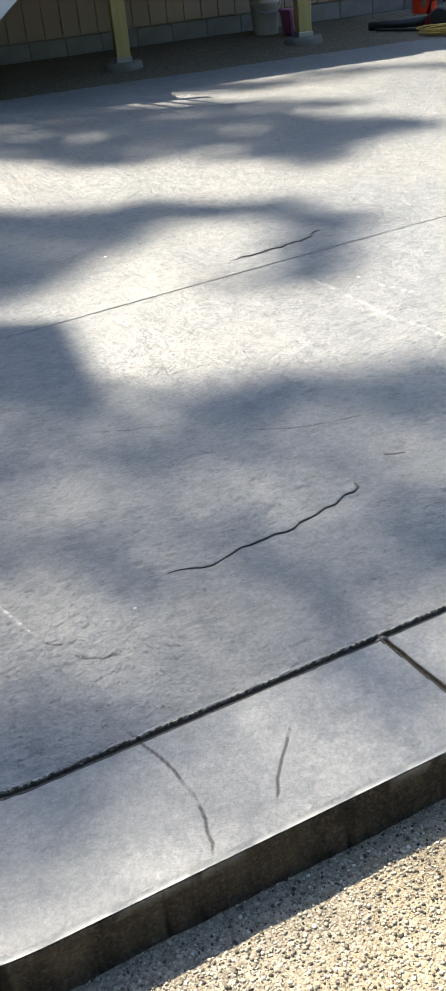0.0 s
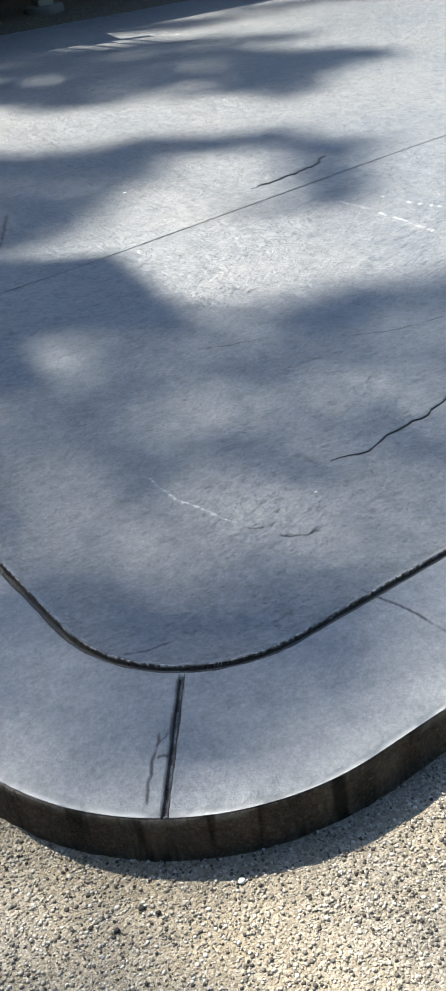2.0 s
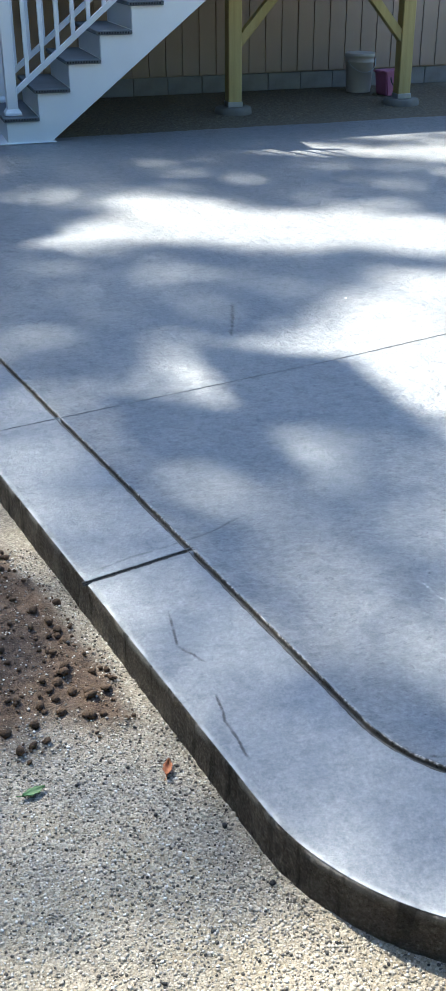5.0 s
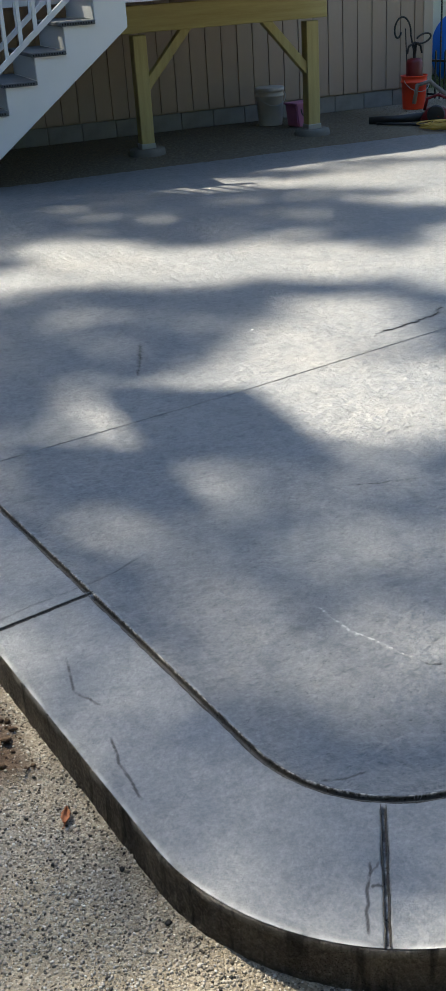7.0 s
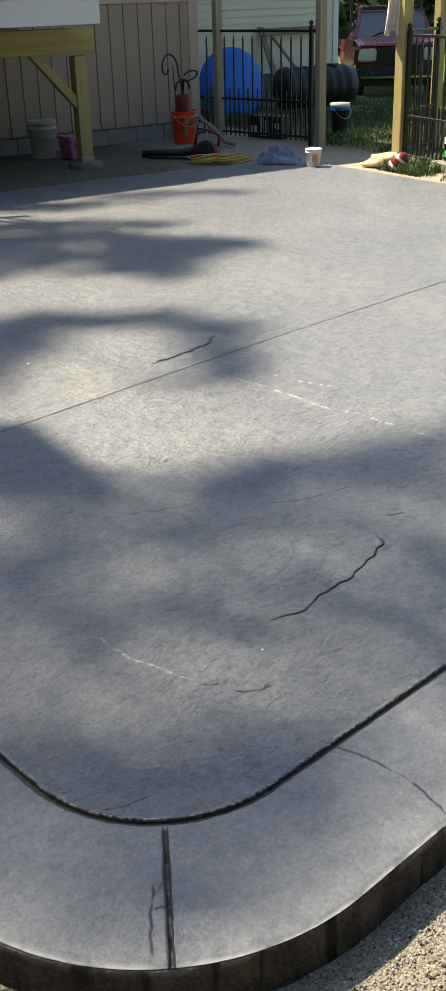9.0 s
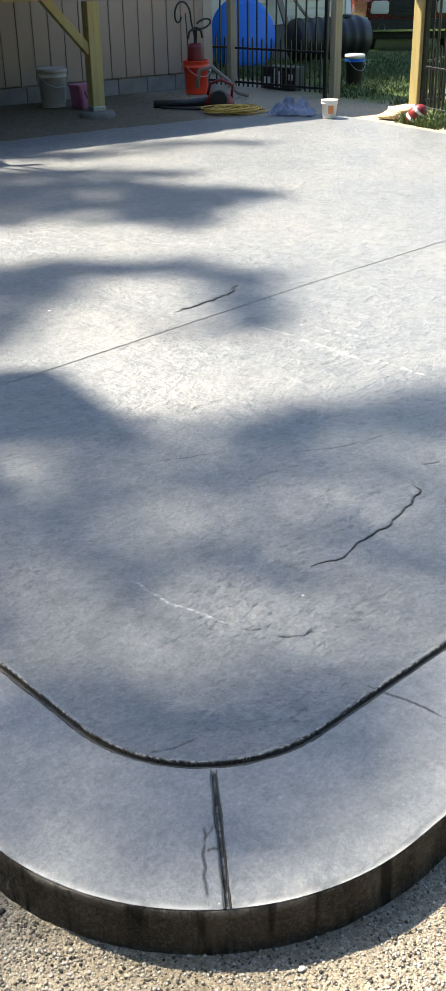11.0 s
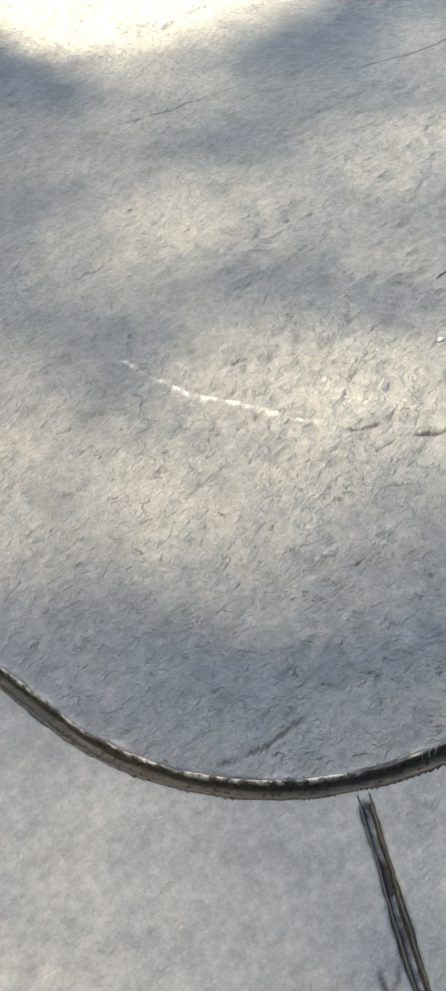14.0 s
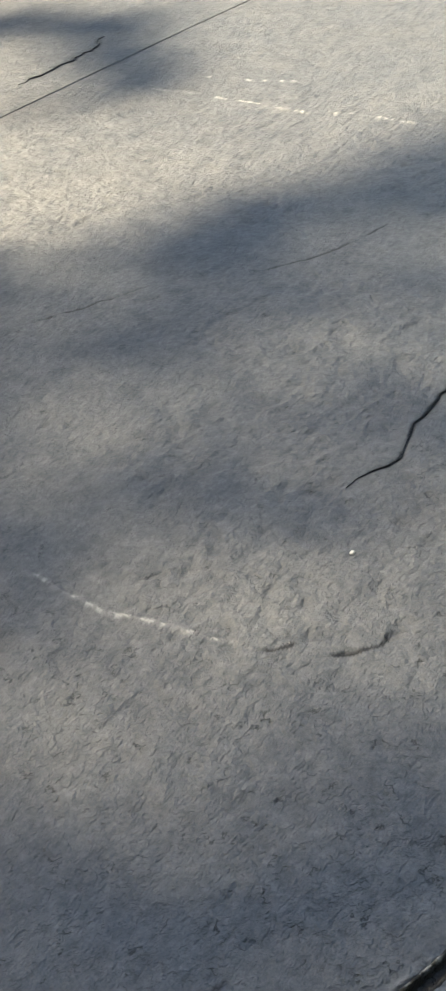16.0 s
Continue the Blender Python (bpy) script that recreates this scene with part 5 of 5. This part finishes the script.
sack = obj("sack", blob(0.24, 0.15, 0.11, 2.3, 0.35), M_SACK, smooth=True)
sack.matrix_world = pose(6.98, 7.66, gz(6.98, 7.66) + 0.04, 0, 0, -35)
tagged(sack, "rumpled tan paper sack on the ground", "sack")


def ball(x, y):
    b = empty("play_ball", pose(x, y, gz(x, y) + 0.085, 35, 20, 10), "small red ball with white bands", "ball")
    part("shell", lathe([(0.09 * math.sin(a), -0.12 * math.cos(a)) for a in np.linspace(0, math.pi, 15)], 20), M_DKRED, b, smooth=True)
    for z in (-0.05, 0.05):
        r = 0.09 * math.sqrt(1 - (z / 0.12) ** 2)
        part("band", lathe([(r + 0.004, z - 0.014), (r + 0.005, z), (r + 0.004, z + 0.014)], 20), M_WHITEBAG, b)


ball(6.86, 7.34)


def bag(x, y, z, turn, mat, stripe, label):
    e = empty("garden_bag", pose(x, y, z, 0, 0, turn), label, "bag", "stacked bags")
    part("body", blob(0.26, 0.17, 0.075, x + z, 0.12, 3, False), mat, e, smooth=True)
    part("stripe", lathe([(0.06, 0.0), (0.05, 0.004), (0, 0.004)], 16, m=Matrix.Translation((0.08, -0.17, 0.0)) @ Matrix.Rotation(radians(90), 4, "X")), stripe, e)


GB = (7.32, 6.88)
bag(GB[0], GB[1], gz(*GB) + 0.16, -100, M_GREENBAG, M_WHITEBAG, "glossy green plastic bag of garden soil")
bag(GB[0], GB[1], gz(*GB) + 0.29, -97, M_WHITEBAG, M_GREENBAG, "white plastic bag lying on the green one")
crate = obj("wooden_pallet", box(-0.3, 0.3, -0.2, 0.2, 0, 0.09, 0.008), M_GREYWOOD)
crate.matrix_world = pose(GB[0], GB[1], gz(*GB), 0, 0, -100)
tagged(crate, "low weathered wooden pallet under the bags", "pallet")

pail(4.41, 10.8, 0.16, 0.4, M_PAIL, "pail", "dusty white pail with a grey lid under the deck", "bucket", M_PAIL)


def pink_bin(x, y):
    b = empty("pink_bin", pose(x, y, gz(x, y), 0, 0, 12), "square pink plastic bin with a black rope handle", "bin")
    part("body", slab(-0.11, 0.11, -0.14, 0.14, -0.11, 0.11, 0.0, 0.25, 0.015), M_PINK, b)
    part("rim", slab(-0.15, 0.15, -0.15, 0.15, -0.125, 0.125, 0.235, 0.26, 0.008), M_PINK, b)
    part("handle", tube([(0.09 * math.cos(a), -0.135, 0.2 - 0.1 * math.sin(a)) for a in np.linspace(0, math.pi, 12)], 0.007, 6), M_BLACKP, b)


pink_bin(4.66, 10.5)


def pool(x, y, z):
    p = empty("wading_pool", pose(x, y, z), "bright blue plastic wading pool leaning on its side", "pool")
    ax = Vector((-0.42, -0.72, -0.12)) + Vector((0.72, -0.55, 0)) * 0.1 + Vector((0.5, -0.4, 0.42)) * 0.55
    q = ax.normalized().to_track_quat("Z", "Y").to_matrix().to_4x4()
    r = 0.55
    part("shell", lathe([(0, 0.19), (r * 0.8, 0.19), (r * 0.86, 0.17), (r * 0.95, 0.02), (r * 1.02, 0.0), (r * 1.02, -0.015), (r * 0.93, -0.01), (r * 0.8, 0.165), (0, 0.17)], 48, m=q), M_BLUE, p, smooth=True)


pool(8.78, 13.55, 0.36)


def drum(x, y, z):
    d = empty("black_drum", pose(x, y, z, 0, 90, -8), "large ribbed black plastic drum lying on its side", "drum")
    pr = [(0, 0), (0.27, 0), (0.3, 0.03)]
    for k in range(7):
        pr += [(0.3, 0.06 + 0.17 * k), (0.315, 0.09 + 0.17 * k), (0.315, 0.13 + 0.17 * k), (0.3, 0.16 + 0.17 * k)]
    pr += [(0.28, 1.28), (0, 1.28)]
    part("body", lathe(pr, 36), M_BLACKP, d, smooth=True)
    part("hatch", lathe([(0, 0.03), (0.1, 0.03), (0.11, 0)], 18, m=Matrix.Translation((-0.3, 0, 0.95)) @ Matrix.Rotation(radians(-90), 4, "Y")), M_BLACKP, d)


drum(9.6, 13.42, 0.27)


def leaning_frame():
    f = empty("leaning_timber", pose(9.85, 13.98, gz(9.85, 14)), "weathered grey timber frame leaning on the cream house", "timber")
    part("plank", hexa([(0.1, -0.16, 0.0), (0.2, -0.16, 0), (0.2, -0.12, 0), (0.1, -0.12, 0)], [(-0.18, 0.14, 1.24), (-0.08, 0.14, 1.24), (-0.08, 0.18, 1.24), (-0.18, 0.18, 1.24)], 0.005), M_GREYWOOD, f)
    part("plank", box(-0.1, 0.95, 0.08, 0.13, 1.1, 1.22, 0.005), M_GREYWOOD, f)
    part("plank", hexa([(0.45, 0.0, 0.6), (0.5, 0, 0.6), (0.5, 0.04, 0.6), (0.45, 0.04, 0.6)], [(0.0, 0.04, 1.1), (0.05, 0.04, 1.1), (0.05, 0.08, 1.1), (0.0, 0.08, 1.1)], 0.004), M_GREYWOOD, f)


leaning_frame()


def crate_box(x, y):
    c = empty("storage_crate", pose(x, y, gz(x, y), 0, 0, -68), "low black crate with white panels behind the fence", "crate")
    part("body", box(-0.24, 0.24, -0.12, 0.12, 0, 0.27, 0.01), M_BLACKP, c)
    for x0, x1, z0, z1 in ((-0.22, -0.12, 0.06, 0.15), (-0.07, -0.02, 0.03, 0.25), (0.0, 0.05, 0.03, 0.22), (0.15, 0.21, 0.12, 0.19)):
        part("panel", box(x0, x1, -0.126, -0.118, z0, z1, 0.002), M_WHITEBAG, c)


crate_box(7.42, 10.5)
p2 = pail(8.5, 10.45, 0.12, 0.36, M_BLACKP, "paint_bucket", "dark bucket with a blue and white lid on the lawn", "bucket", M_TUB)
part("blue_band", lathe([(0.128, 0.29), (0.131, 0.33)], 24), M_BLUE, p2)


# ---- loose stones, soil, leaves and grass ----
def stone_mat():
    m = Mat("loose_stones", 0.8, 0, 0.3)
    n = m.t.nodes.new("ShaderNodeNewGeometry")
    m.color(m.ramp(n.outputs["Random Per Island"], [(0.0, (0.04, 0.036, 0.031)), (0.22, (0.13, 0.115, 0.095)), (0.45, (0.3, 0.265, 0.215)), (0.85, (0.43, 0.39, 0.33)), (1.0, (0.62, 0.6, 0.55))]))
    return m.m


M_STONES = stone_mat()
M_CLOD = simple("soil_clod", (0.1, 0.068, 0.045), 0.95, 0, 0.5, 60, 0.004, 0.1)
M_CRUMB = simple("dirt_crumb", (0.24, 0.19, 0.13), 0.95, 0, 0.4, 60, 0.003, 0.1)
M_DARKSTONE = simple("dark_pebble", (0.022, 0.021, 0.02), 0.8, 0, 0.3, 60)
M_LEAF_BROWN = simple("dry_leaf", (0.32, 0.12, 0.05), 0.8, 0, 0.35, 60)
M_LEAF_GREEN = simple("green_leaf", (0.06, 0.13, 0.03), 0.5, 0, 0.25, 60)

ICO_V = []
_g = (1 + 5**0.5) / 2
for _a in (-1, 1):
    for _b in (-_g, _g):
        ICO_V += [(0, _a, _b), (_a, _b, 0), (_b, 0, _a)]
ICO_V = np.array(ICO_V) / math.hypot(1, _g)


def ico_faces():
    bm = bmesh.new()
    for p in ICO_V:
        bm.verts.new(p)
    bmesh.ops.convex_hull(bm, input=list(bm.verts))
    bmesh.ops.triangulate(bm, faces=list(bm.faces))
    bm.verts.index_update()
    f = np.array([[v.index for v in face.verts] for face in bm.faces])
    bm.free()
    return f


ICO_F = ico_faces()


def scatter(name, x, y, size, seed, mat, label, cat, flat=0.7, sink=0.25):
    """Many small uneven stones lying on the ground, one mesh."""
    rng = np.random.default_rng(seed)
    n = len(x)
    q = rng.normal(size=(n, 4))
    q /= np.linalg.norm(q, axis=1)[:, None]
    w, a, b, c = q.T
    rot = np.stack([1 - 2 * (b * b + c * c), 2 * (a * b - w * c), 2 * (a * c + w * b), 2 * (a * b + w * c), 1 - 2 * (a * a + c * c), 2 * (b * c - w * a), 2 * (a * c - w * b), 2 * (b * c + w * a), 1 - 2 * (a * a + b * b)], 1).reshape(n, 3, 3)
    v = ICO_V[None] * (0.75 + 0.5 * rng.random((n, 12, 1))) * (0.7 + 0.6 * rng.random((n, 1, 3)))
    v = np.einsum("nij,nkj->nki", rot, v) * size[:, None, None]
    v[:, :, 2] *= flat
    z = ground_height(x, y) + size * flat * (1 - 2 * sink)
    v += np.stack([x, y, z], 1)[:, None]
    f = ICO_F[None] + (np.arange(n) * 12)[:, None, None]
    ob = mesh_np(name, v.reshape(-1, 3), f.reshape(-1, 3), mat, True, None, True)
    tagged(ob, label, cat, kind="stuff")


def off_slab(x, y):
    u, v = to_uv(x, y)
    return -inside(u, v, 0, 0, 0.65)


rng = np.random.default_rng(21)
gx, gy = rng.uniform(-1.3, 1.7, 150000), rng.uniform(-0.6, 1.9, 150000)
off = off_slab(gx, gy)
keep = (off > 0.004) & (off < 0.8) & (rng.random(150000) < np.clip(1.25 - off, 0.15, 1))
keep &= rng.random(150000) > 0.85 * soil_amount(gx, gy)
gx, gy = gx[keep][:42000], gy[keep][:42000]
scatter("gravel", gx, gy, 0.0015 + 0.003 * rng.random(len(gx)) ** 2.6, 22, M_STONES, "fine tan and grey gravel pressed into sand", "gravel")

gx, gy = rng.uniform(-1.9, -0.5, 16000), rng.uniform(0.5, 3.8, 16000)
keep = (soil_amount(gx, gy) * rng.random(16000) > 0.25) & (off_slab(gx, gy) > 0.02)
gx, gy = gx[keep][:4200], gy[keep][:4200]
scatter("soil_clods", gx, gy, 0.003 + 0.013 * rng.random(len(gx)) ** 4, 23, M_CLOD, "crumbly dark brown soil clods", "soil", 0.8, 0.2)

# crumbs of dirt and straw round the deck posts
gx, gy = rng.uniform(0.6, 6.6, 9000), rng.uniform(8.95, 11.1, 9000)
keep = rng.random(9000) < fbm(gx * 1.6, gy * 1.6, 3, 88) ** 2 * 1.6
gx, gy = gx[keep][:3200], gy[keep][:3200]
scatter("dirt_crumbs", gx, gy, 0.003 + 0.009 * rng.random(len(gx)) ** 3, 25, M_CRUMB, "pale crumbs of dirt under the deck", "dirt", 0.5, 0.3)

# single dark pebbles and crumbs near the slab
gx, gy = rng.uniform(-1.0, 0.1, 400), rng.uniform(-0.4, 1.3, 400)
o = off_slab(gx, gy)
keep = (o > 0.02) & (o < 0.5) & (rng.random(400) < np.exp(-o * 4))
gx, gy = gx[keep][:40], gy[keep][:40]
scatter("dark_pebbles", gx, gy, 0.0025 + 0.006 * rng.random(len(gx)) ** 2, 24, M_DARKSTONE, "scattered black pebbles and crumbs", "pebbles", 0.8, 0.15)


def flat_leaf(x, y, size, turn, mat, label, curl):
    bm = bmesh.new()
    n, k = 10, 4
    rows = []
    for i in range(n + 1):
        t = i / n
        w = 0.42 * math.sin(math.pi * min(1, t * 1.02)) ** 0.8 * (1 + 0.18 * math.sin(t * 22))
        rows.append([bm.verts.new((size * (t - 0.5), size * w * (j / k - 0.5), size * curl * (abs(j / k - 0.5) + 0.5 * (t - 0.4) ** 2))) for j in range(k + 1)])
    for a, b in zip(rows, rows[1:]):
        for j in range(k):
            bm.faces.new((a[j], a[j + 1], b[j + 1], b[j]))
    r = bmesh.ops.extrude_face_region(bm, geom=list(bm.faces))
    bmesh.ops.translate(bm, vec=(0, 0, -0.0012), verts=[g for g in r["geom"] if isinstance(g, bmesh.types.BMVert)])
    bmesh.ops.recalc_face_normals(bm, faces=bm.faces)
    leaf = empty("fallen_leaf", pose(x, y, gz(x, y) + 0.006, 0, 0, turn), label, "leaf", "fallen leaves")
    part("blade", bm, mat, leaf, smooth=True)
    part("stalk", tube([(-size * 0.5, 0, 0.003), (-size * 0.72, size * 0.06, 0.006)], 0.0012, 5), mat, leaf)


flat_leaf(-0.476, 0.741, 0.055, 70, M_LEAF_BROWN, "curled dry brown leaf on the gravel", 0.45)
flat_leaf(-0.8, 0.757, 0.06, 15, M_LEAF_GREEN, "green leaf lying on the gravel", 0.2)

for px, py, ps, mt, lb in ((0.1, -0.11, 0.008, M_WHITEBAG, "small white stone on the gravel"), (0.77, 0.823, 0.005, M_TUB, "tiny pale chip on the patio"), (1.244, 3.7, 0.008, M_TUB, "pale chip on the patio")):
    st = obj("pebble", blob(ps, ps * 0.8, ps * 0.6, px, 0.3, 2), mt, smooth=True)
    st.location = (px, py, (gz(px, py) if off_slab(np.array([px]), np.array([py]))[0] > 0 else 0.0) + ps * 0.3)
    tagged(st, lb, "pebble")


def grass(n, area, seed, height, label):
    rng = np.random.default_rng(seed)
    x, y = rng.uniform(area[0], area[1], n * 3), rng.uniform(area[2], area[3], n * 3)
    dens = fbm(x * 1.2, y * 1.2, 3, 86)
    ok = rng.random(n * 3) < sstep(0.35, 0.6, dens + 0.1)
    x, y = x[ok][:n], y[ok][:n]
    n = len(x)
    h = height * (0.5 + rng.random(n))
    a, w = rng.uniform(0, 2 * np.pi, n), 0.004 + 0.004 * rng.random(n)
    lean = h[:, None] * rng.normal(0, 0.45, (n, 2))
    z = ground_height(x, y) - 0.005
    side = np.stack([np.cos(a) * w, np.sin(a) * w, 0 * a], 1)
    p = np.stack([x, y, z], 1)
    mid = p + np.concatenate([lean * 0.4, (h * 0.6)[:, None]], 1)
    tip = p + np.concatenate([lean, h[:, None]], 1)
    v = np.stack([p - side, p + side, mid + side * 0.7, mid - side * 0.7, tip + side * 0.1, tip - side * 0.1], 1)
    f = np.array([[0, 1, 2, 3], [3, 2, 4, 5]])[None] + (np.arange(n) * 6)[:, None, None]
    ob = mesh_np("grass", v.reshape(-1, 3), f.reshape(-1, 4), M_GRASS, False)
    tagged(ob, label, "grass", kind="stuff")


grass(5000, (6.75, 7.35, 5.0, 7.55), 31, 0.08, "tufts of long green grass along the fence")
grass(42000, (7.6, 15.0, 7.0, 16.5), 32, 0.05, "short uneven lawn beyond the fence")


def hedge():
    rng = np.random.default_rng(41)
    n = 26000
    s = rng.uniform(-16, 16, n)
    deep, high = rng.normal(0, 1.0, n), 4.6 * rng.random(n) ** 0.8 * (0.7 + 0.5 * vnoise(s * 0.5, s * 0, 9))
    c = np.stack([27.5 + 0.75 * s + 0.66 * deep, 29.5 - 0.66 * s + 0.75 * deep, -0.5 + high], 1)
    a = rng.normal(size=(n, 3))
    a /= np.linalg.norm(a, axis=1)[:, None]
    b = np.cross(a, rng.normal(size=(n, 3)))
    b /= np.linalg.norm(b, axis=1)[:, None]
    k = 0.22 * (0.6 + 0.8 * rng.random(n))[:, None]
    v = np.stack([c - a * k, c + b * k * 0.6, c + a * k, c - b * k * 0.6], 1).reshape(-1, 3)
    ob = mesh_np("hedge", v, np.arange(len(v)).reshape(-1, 4), M_LEAF, False)
    tagged(ob, "dark green hedge and trees across the street", "hedge", kind="stuff")


hedge()
